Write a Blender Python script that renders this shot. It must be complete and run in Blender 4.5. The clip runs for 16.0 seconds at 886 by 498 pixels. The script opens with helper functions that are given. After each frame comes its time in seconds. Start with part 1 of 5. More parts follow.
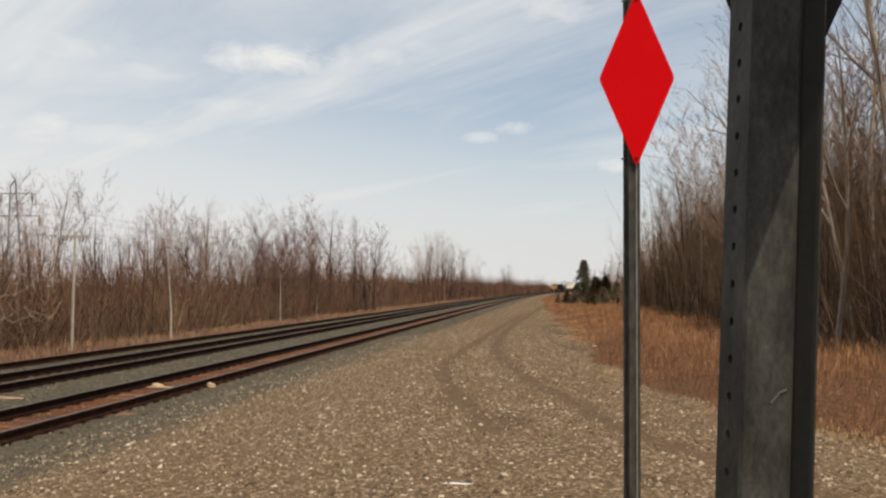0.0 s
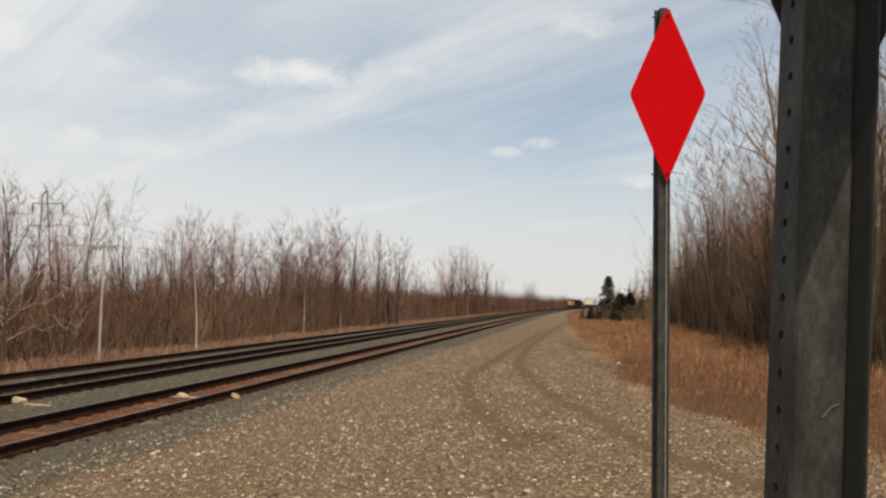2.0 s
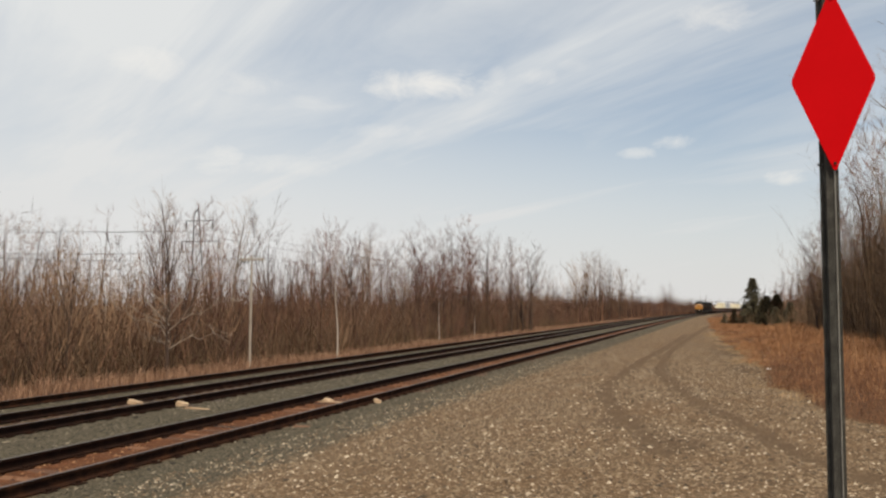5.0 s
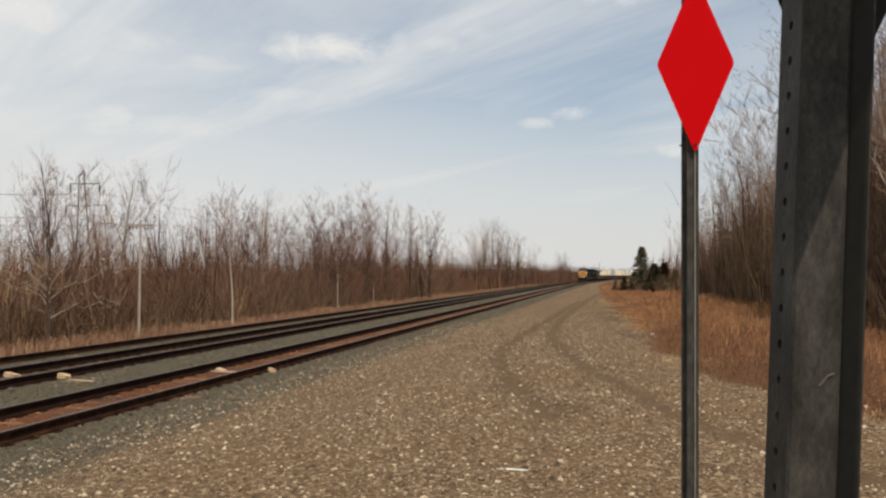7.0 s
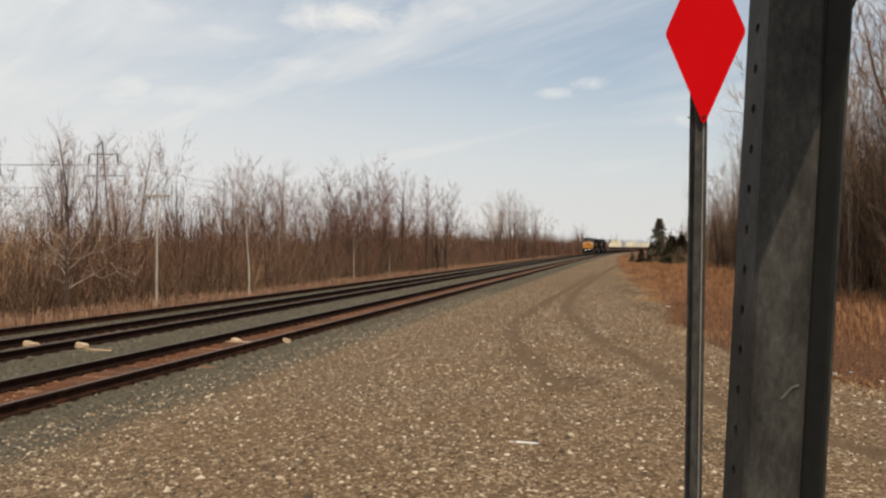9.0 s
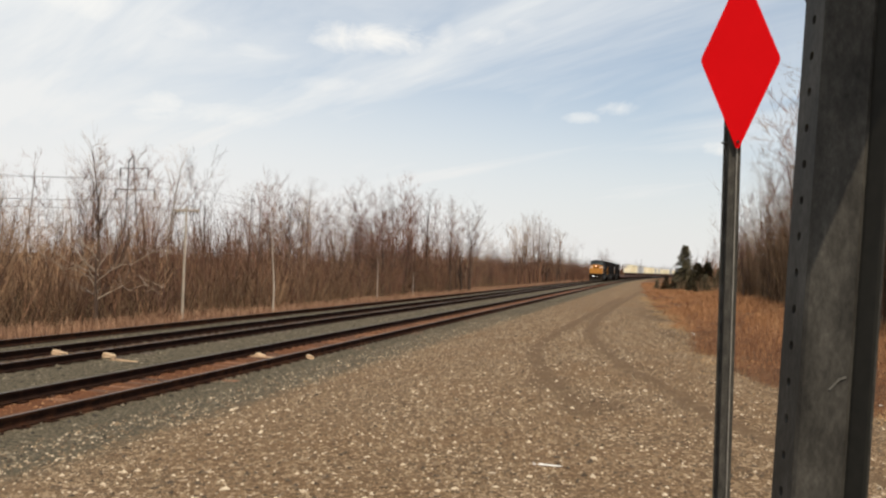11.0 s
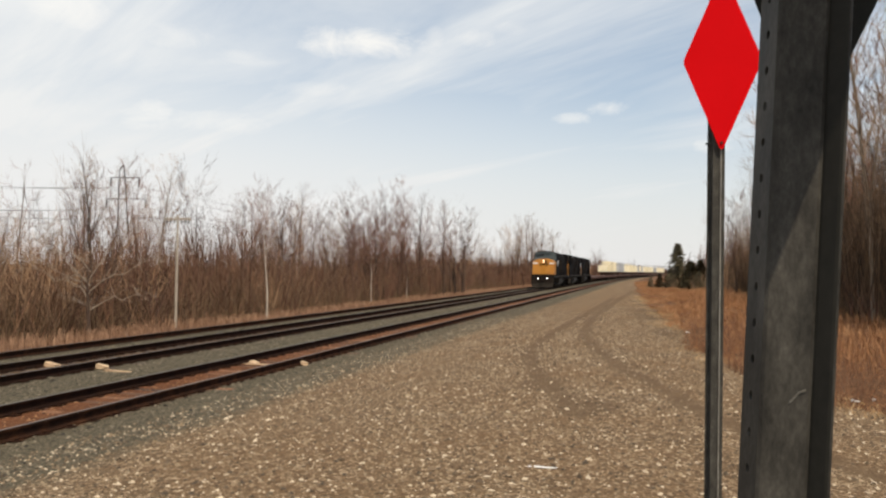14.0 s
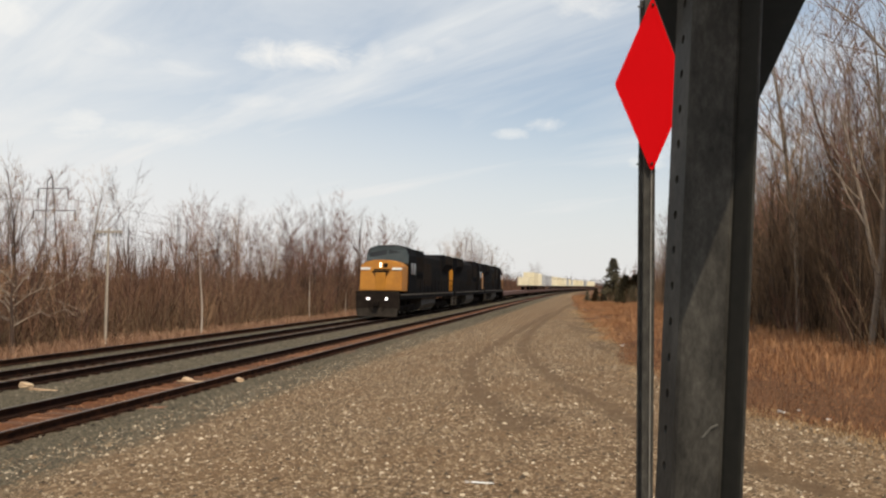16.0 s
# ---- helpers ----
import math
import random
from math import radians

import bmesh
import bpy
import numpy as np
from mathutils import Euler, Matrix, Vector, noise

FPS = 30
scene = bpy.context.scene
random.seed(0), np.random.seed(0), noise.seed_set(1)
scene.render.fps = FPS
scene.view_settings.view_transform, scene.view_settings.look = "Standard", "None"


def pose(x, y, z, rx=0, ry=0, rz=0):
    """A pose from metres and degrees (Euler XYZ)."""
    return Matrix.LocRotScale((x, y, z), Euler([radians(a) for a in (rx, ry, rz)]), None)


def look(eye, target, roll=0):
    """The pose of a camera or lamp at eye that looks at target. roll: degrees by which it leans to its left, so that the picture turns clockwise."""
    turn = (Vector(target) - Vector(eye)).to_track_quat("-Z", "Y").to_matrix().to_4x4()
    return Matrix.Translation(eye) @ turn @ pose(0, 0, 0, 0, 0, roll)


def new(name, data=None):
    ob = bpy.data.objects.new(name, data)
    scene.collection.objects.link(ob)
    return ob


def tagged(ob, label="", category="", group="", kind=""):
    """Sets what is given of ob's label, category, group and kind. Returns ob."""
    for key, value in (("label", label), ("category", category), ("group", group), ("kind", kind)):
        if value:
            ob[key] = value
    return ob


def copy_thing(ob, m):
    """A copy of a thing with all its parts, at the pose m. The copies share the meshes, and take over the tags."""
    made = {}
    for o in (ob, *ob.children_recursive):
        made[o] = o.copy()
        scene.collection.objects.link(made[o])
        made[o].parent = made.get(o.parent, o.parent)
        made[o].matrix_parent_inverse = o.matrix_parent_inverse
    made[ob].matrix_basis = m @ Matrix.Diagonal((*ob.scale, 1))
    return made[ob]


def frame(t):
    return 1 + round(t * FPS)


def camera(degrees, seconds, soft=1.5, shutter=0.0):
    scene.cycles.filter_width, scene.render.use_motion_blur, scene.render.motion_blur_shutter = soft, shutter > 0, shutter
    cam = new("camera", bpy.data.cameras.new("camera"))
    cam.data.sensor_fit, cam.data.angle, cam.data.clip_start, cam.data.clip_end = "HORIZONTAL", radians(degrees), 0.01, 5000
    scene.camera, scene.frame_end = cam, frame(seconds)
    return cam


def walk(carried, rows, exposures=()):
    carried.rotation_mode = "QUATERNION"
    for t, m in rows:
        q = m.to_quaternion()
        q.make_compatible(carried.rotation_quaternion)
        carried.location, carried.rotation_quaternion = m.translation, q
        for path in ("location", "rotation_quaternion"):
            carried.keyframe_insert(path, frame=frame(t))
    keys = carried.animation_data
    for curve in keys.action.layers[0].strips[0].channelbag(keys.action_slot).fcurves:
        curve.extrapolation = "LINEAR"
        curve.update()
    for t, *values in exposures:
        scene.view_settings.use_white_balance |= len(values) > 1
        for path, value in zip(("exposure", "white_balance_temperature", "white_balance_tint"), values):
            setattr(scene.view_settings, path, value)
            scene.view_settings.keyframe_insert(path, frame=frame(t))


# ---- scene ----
cam = camera(58.2, 16.0, soft=2.3)
PATH = [
    (0, (0.236, -0.102, 1.91), (-0.044, 1.876, 2.007), 0.3),
    (0.5, (0.232, -0.099, 1.909), (-0.011, 1.882, 2.028), 0.4),
    (1, (0.233, -0.098, 1.909), (-0.033, 1.88, 2.038), 0.5),
    (1.5, (0.231, -0.105, 1.907), (-0.067, 1.868, 2.041), 1.1),
    (2, (0.219, -0.109, 1.906), (-0.12, 1.857, 2.038), 1.1),
    (2.5, (0.211, -0.118, 1.905), (-0.161, 1.843, 2.035), 0.9),
    (3, (0.212, -0.12, 1.906), (-0.174, 1.838, 2.036), 1.0),
    (5.3, (0.135, -0.175, 1.882), (-0.533, 1.705, 2.023), 0.2),
    (5.5, (0.184, -0.045, 1.899), (-0.387, 1.87, 1.992), -1.1),
    (6, (0.228, -0.141, 1.91), (-0.16, 1.819, 2.006), -0.0),
    (6.5, (0.233, -0.141, 1.913), (-0.176, 1.815, 1.992), 0.1),
    (7, (0.237, -0.145, 1.911), (-0.18, 1.81, 1.975), 0.3),
    (7.5, (0.24, -0.134, 1.915), (-0.217, 1.812, 1.983), -0.4),
    (8, (0.243, -0.195, 1.924), (-0.23, 1.744, 2.051), -1.8),
    (8.5, (0.27, -0.122, 1.936), (-0.115, 1.839, 2.005), 1.2),
    (9, (0.287, -0.069, 1.928), (-0.171, 1.878, 1.919), 0.5),
    (9.2, (0.261, -0.176, 1.901), (-0.242, 1.759, 1.895), 2.1),
    (11.3, (0.261, -0.137, 1.91), (-0.256, 1.794, 1.957), 2.0),
    (11.5, (0.248, -0.146, 1.908), (-0.262, 1.787, 1.954), 2.7),
    (12, (0.253, -0.137, 1.909), (-0.247, 1.798, 1.957), 2.2),
    (12.5, (0.271, -0.13, 1.912), (-0.238, 1.803, 1.959), 2.1),
    (13, (0.277, -0.132, 1.916), (-0.235, 1.8, 1.96), 1.3),
    (13.5, (0.283, -0.127, 1.919), (-0.223, 1.808, 1.945), 0.8),
    (14, (0.284, -0.135, 1.923), (-0.216, 1.801, 1.974), 0.8),
    (14.5, (0.292, -0.122, 1.924), (-0.229, 1.809, 1.962), 0.9),
    (15, (0.284, -0.132, 1.924), (-0.274, 1.788, 1.958), 1.5),
    (15.5, (0.285, -0.172, 1.921), (-0.131, 1.783, 1.996), 2.4),
    (16, (0.298, -0.125, 1.939), (-0.054, 1.841, 2.027), 0.8),
]
walk(cam, [(t, look(eye, target, roll)) for t, eye, target, roll in PATH], [(0.0, -0.08, 6600, 10), (3.0, -0.09, 6600, 10), (6.0, -0.14, 6600, 10), (8.5, -0.16, 6600, 10), (9.2, -0.08, 6600, 10), (11.4, 0.08, 6600, 10), (15.0, 0.07, 6600, 10), (16.0, 0.02, 6600, 10)])

# ---- light ----
SUN = Vector((0.27, -0.46, 0.845)).normalized()  # towards the sun
sun = new("sun", bpy.data.lights.new("sun", "SUN"))
sun.data.energy, sun.data.angle, sun.data.color = 4.35, radians(0.6), (1.0, 0.855, 0.67)
sun.matrix_world = look((0, 0, 60), Vector((0, 0, 60)) - SUN)


def link(tree, a, b):
    tree.links.new(a, b)


def math_node(tree, op, a, b=None, c=None, clamp=False):
    n = tree.nodes.new("ShaderNodeMath")
    n.operation, n.use_clamp = op, clamp
    for i, v in enumerate((a, b, c)):
        if v is None:
            continue
        if hasattr(v, "is_linked"):
            tree.links.new(v, n.inputs[i])
        else:
            n.inputs[i].default_value = v
    return n.outputs[0]


def noise_node(tree, vec, scale, detail=4, rough=0.55, distortion=0.0):
    n = tree.nodes.new("ShaderNodeTexNoise")
    n.inputs["Scale"].default_value, n.inputs["Detail"].default_value = scale, detail
    n.inputs["Roughness"].default_value, n.inputs["Distortion"].default_value = rough, distortion
    if vec is not None:
        tree.links.new(vec, n.inputs["Vector"])
    return n.outputs["Fac"]


def mapping(tree, vec, loc=(0, 0, 0), scale=(1, 1, 1), rot=(0, 0, 0)):
    n = tree.nodes.new("ShaderNodeMapping")
    n.inputs["Location"].default_value, n.inputs["Scale"].default_value, n.inputs["Rotation"].default_value = loc, scale, rot
    tree.links.new(vec, n.inputs["Vector"])
    return n.outputs[0]


def ramp(tree, fac, stops):
    n = tree.nodes.new("ShaderNodeValToRGB")
    el = n.color_ramp.elements
    while len(el) < len(stops):
        el.new(0.5)
    for e, (p, c) in zip(el, stops):
        e.position = p
        e.color = (c, c, c, 1) if isinstance(c, (int, float)) else (*c, 1)
    tree.links.new(fac, n.inputs[0])
    return n.outputs[0]


def mix(tree, fac, a, b, how="MIX"):
    n = tree.nodes.new("ShaderNodeMix")
    n.data_type, n.blend_type = "RGBA", how
    for i, v in ((0, fac), (6, a), (7, b)):
        if hasattr(v, "is_linked"):
            tree.links.new(v, n.inputs[i])
        else:
            n.inputs[i].default_value = v if i == 0 else (*v, 1)
    return n.outputs[2]


# sky: clear spring blue behind thin streaks of high cloud and a few small puffs
world = bpy.data.worlds.new("sky")
scene.world = world
world.use_nodes = True
wt = world.node_tree
background = wt.nodes["Background"]
sky = wt.nodes.new("ShaderNodeTexSky")
sky.sky_type, sky.sun_disc = "NISHITA", False
sky.sun_elevation = math.asin(SUN.z)
sky.sun_rotation = math.atan2(SUN.x, SUN.y)
sky.air_density, sky.dust_density, sky.ozone_density = 1.0, 1.6, 1.2
heaven = wt.nodes.new("ShaderNodeTexCoord").outputs["Generated"]
apart = wt.nodes.new("ShaderNodeSeparateXYZ")
link(wt, heaven, apart.inputs[0])
up = math_node(wt, "MAXIMUM", apart.outputs[2], 0.02)
flat = wt.nodes.new("ShaderNodeCombineXYZ")
link(wt, math_node(wt, "DIVIDE", apart.outputs[0], math_node(wt, "ADD", up, 0.12)), flat.inputs[0])
link(wt, math_node(wt, "DIVIDE", apart.outputs[1], math_node(wt, "ADD", up, 0.12)), flat.inputs[1])
turned = mapping(wt, flat.outputs[0], (0, 0, 0), (1, 1, 1), (0, 0, radians(34)))
streak = noise_node(wt, mapping(wt, turned, (3.1, 1.7, 0), (0.22, 1.0, 1)), 1.7, 8, 0.6, 0.5)
broad = noise_node(wt, mapping(wt, flat.outputs[0], (0.4, 5.2, 0), (0.6, 0.9, 1)), 0.7, 3)
veil = ramp(wt, math_node(wt, "ADD", math_node(wt, "MULTIPLY", streak, 0.65), math_node(wt, "MULTIPLY", broad, 0.35)),
            [(0.36, 0.10), (0.49, 0.42), (0.64, 0.80)])
haze = ramp(wt, apart.outputs[2], [(0.0, 0.8), (0.12, 0.5), (0.30, 0.0)])
cover = math_node(wt, "ADD", math_node(wt, "MAXIMUM", veil, haze), ramp(wt, math_node(wt, "MULTIPLY", apart.outputs[0], -1.0), [(0.0, 0.0), (0.6, 0.45)]), clamp=True)
wisp = noise_node(wt, mapping(wt, heaven, (0, 0, 0), (1, 1, 2.0)), 15, 8, 0.68, 0.6)
PUFFS = [  # direction, half width, half height and density of small clouds
    ((-0.345, 0.895, 0.272), 0.095, 0.021, 1.0), ((-0.253, 0.925, 0.282), 0.014, 0.015, 0.45), ((-0.205, 0.938, 0.280), 0.028, 0.013, 0.5),
    ((-0.048, 0.980, 0.199), 0.034, 0.011, 0.7), ((-0.092, 0.978, 0.187), 0.024, 0.008, 0.6), ((-0.565, 0.806, 0.173), 0.036, 0.020, 0.75),
    ((-0.505, 0.846, 0.173), 0.075, 0.013, 0.45), ((0.075, 0.986, 0.150), 0.024, 0.011, 0.9), ((-0.530, 0.805, 0.266), 0.040, 0.016, 0.5),
    ((-0.460, 0.852, 0.249), 0.040, 0.012, 0.4), ((-0.400, 0.890, 0.217), 0.050, 0.010, 0.35), ((-0.160, 0.935, 0.290), 0.020, 0.010, 0.25),
    ((0.0, 0.945, 0.335), 0.050, 0.020, 0.7), ((-0.62, 0.74, 0.28), 0.05, 0.02, 0.6)]
puff = None
for d, w, h, dense in PUFFS:
    d = Vector(d).normalized()
    side = Vector((d.y, -d.x, 0)).normalized()
    top = side.cross(d)
    parts = []
    for axis, size in ((side, w), (top, h)):
        dot = wt.nodes.new("ShaderNodeVectorMath")
        dot.operation = "DOT_PRODUCT"
        link(wt, heaven, dot.inputs[0])
        dot.inputs[1].default_value = axis
        parts.append(math_node(wt, "POWER", math_node(wt, "ABSOLUTE", math_node(wt, "DIVIDE", math_node(wt, "SUBTRACT", dot.outputs["Value"], axis.dot(d)), size)), 2.0))
    away = math_node(wt, "ADD", parts[0], parts[1])
    body = math_node(wt, "SUBTRACT", 1.95, math_node(wt, "ADD", math_node(wt, "MULTIPLY", away, 0.75), math_node(wt, "MULTIPLY", wisp, 2.6)))
    body = math_node(wt, "MULTIPLY", math_node(wt, "MINIMUM", body, 1.0), dense)
    puff = body if puff is None else math_node(wt, "MAXIMUM", puff, body)
puff = ramp(wt, puff, [(0.0, 0.0), (1.0, 1.0)])
front = ramp(wt, apart.outputs[1], [(0.0, 0.0), (0.3, 1.0)])
puff = math_node(wt, "MULTIPLY", puff, front)
clear = mix(wt, 1.0, sky.outputs[0], (1.0, 1.18, 1.22), "MULTIPLY")
thin = mix(wt, cover, clear, (8.1, 8.35, 8.45))
thin = mix(wt, ramp(wt, apart.outputs[2], [(0.0, 0.8), (0.16, 0.25), (0.3, 0.0)]), thin, (7.9, 7.8, 7.7))
full = mix(wt, math_node(wt, "MULTIPLY", puff, 0.7), thin, (10.2, 9.9, 9.3))
link(wt, full, background.inputs[0])
background.inputs[1].default_value = 0.1


# ---- materials ----
def material(name, stops, rough=0.8, metal=0.0, scale=6.0, fine=60.0, bump=0.3, depth=0.01, vary=0.15, island=False, stretch=(1, 1, 1), spec=0.5):
    """A surface of a few related colours: coarse stains, fine grain and relief, a shade of its own for each object or island."""
    m = bpy.data.materials.new(name)
    m.use_nodes = True
    t = m.node_tree
    b = t.nodes["Principled BSDF"]
    at = mapping(t, t.nodes.new("ShaderNodeTexCoord").outputs["Object"], (0, 0, 0), stretch)
    coarse, grain = noise_node(t, at, scale, 5), noise_node(t, at, fine, 3, 0.7)
    if island:
        own = t.nodes.new("ShaderNodeNewGeometry").outputs["Random Per Island"]
    else:
        own = t.nodes.new("ShaderNodeObjectInfo").outputs["Random"]
    fac = math_node(t, "ADD", math_node(t, "MULTIPLY", coarse, 0.6), math_node(t, "MULTIPLY", grain, 0.4))
    fac = math_node(t, "ADD", fac, math_node(t, "MULTIPLY", math_node(t, "SUBTRACT", own, 0.5), vary))
    link(t, ramp(t, fac, stops), b.inputs["Base Color"])
    link(t, math_node(t, "ADD", math_node(t, "MULTIPLY", coarse, 0.25), rough - 0.12, clamp=True), b.inputs["Roughness"])
    b.inputs["Metallic"].default_value = metal
    b.inputs["Specular IOR Level"].default_value = spec
    if bump:
        n = t.nodes.new("ShaderNodeBump")
        n.inputs["Strength"].default_value, n.inputs["Distance"].default_value = bump, depth
        link(t, grain, n.inputs["Height"])
        link(t, n.outputs[0], b.inputs["Normal"])
    return m


def two(a, b):
    return [(0.3, a), (0.7, b)]


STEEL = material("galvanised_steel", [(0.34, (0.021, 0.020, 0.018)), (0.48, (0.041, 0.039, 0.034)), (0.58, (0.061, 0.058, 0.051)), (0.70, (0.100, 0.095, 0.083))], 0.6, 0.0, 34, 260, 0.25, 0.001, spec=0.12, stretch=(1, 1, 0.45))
SCRAPE = material("faint_zinc_scrape", two((0.075, 0.072, 0.062), (0.15, 0.142, 0.125)), 0.6, 0.1, 60, 260, 0.1, 0.001)
ZINC = material("pale_zinc", two((0.16, 0.15, 0.13), (0.30, 0.285, 0.25)), 0.6, 0.2, 30, 160, 0.1, 0.001)
# backs of the sign plates; also stands in for shade on the near flange
SIGN_BACK_AND_SHADE = material("weathered_aluminium_and_flange_shade", two((0.015, 0.015, 0.013), (0.028, 0.027, 0.023)), 0.6, 0.0, 8, 90, 0.1, 0.001, spec=0.12)
RED = material("red_sheeting", two((0.50, 0.003, 0.005), (0.56, 0.004, 0.007)), 0.7, 0, 5, 120, 0.05, 0.0005, spec=0.02)
RUST = material("rusty_rail_steel", [(0.3, (0.010, 0.006, 0.005)), (0.55, (0.024, 0.012, 0.008)), (0.75, (0.065, 0.028, 0.014))], 0.9, 0.0, 5, 90, 0.3, 0.003, spec=0.05)
RAILTOP = material("worn_rail_head", two((0.05, 0.042, 0.036), (0.14, 0.125, 0.115)), 0.5, 0.5, 3, 50, 0.05, 0.001, stretch=(1, 0.05, 1))
TIE = material("creosoted_wood", [(0.3, (0.035, 0.025, 0.02)), (0.6, (0.08, 0.05, 0.035)), (0.8, (0.15, 0.085, 0.05))], 0.9, 0, 6, 50, 0.6, 0.01, 0.35, stretch=(0.3, 2, 2))
FRESHWOOD = material("splintered_pale_wood", two((0.30, 0.19, 0.11), (0.60, 0.45, 0.29)), 0.85, 0, 9, 70, 0.5, 0.01, stretch=(0.4, 2, 2))
RUSTYTIE = material("rust_stained_wood", [(0.3, (0.035, 0.016, 0.008)), (0.55, (0.115, 0.048, 0.021)), (0.8, (0.21, 0.10, 0.048))], 0.95, 0, 6, 50, 0.6, 0.01, 0.5, stretch=(0.3, 2, 2))
RUSTYSTONE = material("rust_stained_stones", [(0.2, (0.07, 0.032, 0.018)), (0.5, (0.19, 0.085, 0.04)), (0.9, (0.32, 0.18, 0.09))], 0.95, 0, 20, 120, 0.3, 0.004, 0.8, island=True)
WHITE = material("white_plastic", two((0.68, 0.68, 0.66), (0.82, 0.82, 0.8)), 0.5, 0, 8, 80, 0.05, 0.001)
STONE = material("gravel_stones", [(0.10, (0.050, 0.035, 0.021)), (0.42, (0.13, 0.090, 0.053)), (0.74, (0.25, 0.185, 0.115)), (0.95, (0.50, 0.42, 0.31))], 0.9, 0, 20, 120, 0.4, 0.004, 0.95, island=True)
BALLAST = material("ballast_stones", [(0.12, (0.018, 0.014, 0.009)), (0.5, (0.068, 0.056, 0.036)), (0.97, (0.25, 0.21, 0.15))], 0.9, 0, 20, 120, 0.4, 0.004, 0.85, island=True)
BARK = material("grey_brown_bark", two((0.035, 0.021, 0.015), (0.125, 0.078, 0.054)), 0.95, 0, 3, 40, 0.6, 0.02, 0.3, stretch=(2, 2, 0.4))
PALEBARK = material("pale_bark", [(0.3, (0.11, 0.08, 0.058)), (0.55, (0.26, 0.205, 0.155)), (0.8, (0.42, 0.35, 0.28))], 0.9, 0, 3, 40, 0.5, 0.015, 0.25, stretch=(2, 2, 0.6))
TWIG = material("bare_red_brown_twigs", two((0.075, 0.035, 0.025), (0.22, 0.105, 0.072)), 0.95, 0, 1.2, 20, 0, 0, 0.45)
TWIGTAN = material("bare_tan_twigs", two((0.15, 0.088, 0.048), (0.37, 0.235, 0.14)), 0.95, 0, 1.2, 20, 0, 0, 0.45)
THICKET = material("thicket_stems", [(0.15, (0.022, 0.010, 0.006)), (0.5, (0.078, 0.036, 0.021)), (0.95, (0.23, 0.118, 0.066))], 0.95, 0, 0.25, 8, 0, 0, 0.75, island=True)
BRAMBLE = material("olive_brown_bramble", [(0.15, (0.030, 0.018, 0.009)), (0.5, (0.100, 0.061, 0.032)), (0.95, (0.27, 0.18, 0.105))], 0.95, 0, 0.25, 8, 0, 0, 0.7, island=True)
TALLBRUSH = material("tangled_brown_growth", [(0.15, (0.024, 0.014, 0.008)), (0.5, (0.085, 0.050, 0.027)), (0.95, (0.26, 0.165, 0.095))], 0.95, 0, 0.25, 8, 0, 0, 0.75, island=True)
STRAW = material("dry_orange_grass", [(0.25, (0.10, 0.042, 0.019)), (0.45, (0.25, 0.112, 0.046)), (0.62, (0.40, 0.205, 0.092)), (0.85, (0.56, 0.36, 0.20))], 0.9, 0, 0.45, 3, 0, 0, 0.35, island=True)
VERGE = material("dull_tan_grass", [(0.25, (0.12, 0.060, 0.034)), (0.5, (0.26, 0.145, 0.085)), (0.8, (0.42, 0.27, 0.17))], 0.9, 0, 0.45, 3, 0, 0, 0.4, island=True)
PALESTRAW = material("pale_flattened_grass", [(0.25, (0.22, 0.13, 0.060)), (0.5, (0.38, 0.25, 0.125)), (0.8, (0.55, 0.40, 0.23))], 0.9, 0, 0.45, 3, 0, 0, 0.4, island=True)
WEED = material("dead_red_brown_weeds", [(0.15, (0.040, 0.017, 0.009)), (0.5, (0.13, 0.056, 0.026)), (0.95, (0.30, 0.155, 0.075))], 0.95, 0, 0.4, 6, 0, 0, 0.6, island=True)
NEEDLE = material("dark_spruce_needles", two((0.034, 0.031, 0.016), (0.105, 0.086, 0.045)), 0.9, 0, 2, 20, 0, 0, 0.6, island=True)
SNAGBARK = material("bleached_bark", two((0.30, 0.25, 0.20), (0.62, 0.56, 0.48)), 0.9, 0, 3, 40, 0.4, 0.01, 0.2, stretch=(2, 2, 0.6))
POLEWOOD = material("silvered_pole_wood", two((0.22, 0.185, 0.145), (0.44, 0.38, 0.31)), 0.9, 0, 5, 60, 0.4, 0.01, stretch=(3, 3, 0.3))
DARKMETAL = material("dark_line_hardware", two((0.03, 0.03, 0.03), (0.07, 0.07, 0.065)), 0.7, 0.3, 5, 50, 0)
NAVY = material("dark_blue_paint", [(0.3, (0.005, 0.005, 0.006)), (0.55, (0.009, 0.009, 0.010)), (0.8, (0.030, 0.022, 0.014))], 0.85, 0, 1.2, 30, 0.05, 0.002, spec=0.04)
SLATE = material("grey_blue_cab_paint", two((0.030, 0.042, 0.048), (0.060, 0.074, 0.080)), 0.6, 0, 1.5, 30, 0.03, 0.002, spec=0.12)
YELLOW = material("yellow_paint", [(0.3, (0.30, 0.115, 0.010)), (0.55, (0.44, 0.185, 0.015)), (0.8, (0.40, 0.185, 0.030))], 0.45, 0, 1.6, 40, 0.03, 0.002)
SOOT = material("grimy_black_running_gear", two((0.006, 0.005, 0.005), (0.026, 0.020, 0.016)), 0.9, 0.0, 3, 30, 0.2, 0.01, spec=0.04)
PLOUGH = material("dirty_plough_steel", two((0.012, 0.010, 0.008), (0.055, 0.046, 0.038)), 0.85, 0, 2.5, 25, 0.2, 0.01, spec=0.1)
TANKGREY = material("dusty_tank_grey", two((0.035, 0.028, 0.022), (0.10, 0.085, 0.068)), 0.8, 0, 2, 30, 0.1, 0.01)
GLASS = material("dark_cab_glass", two((0.01, 0.013, 0.016), (0.02, 0.024, 0.028)), 0.12, 0, 1, 10, 0)
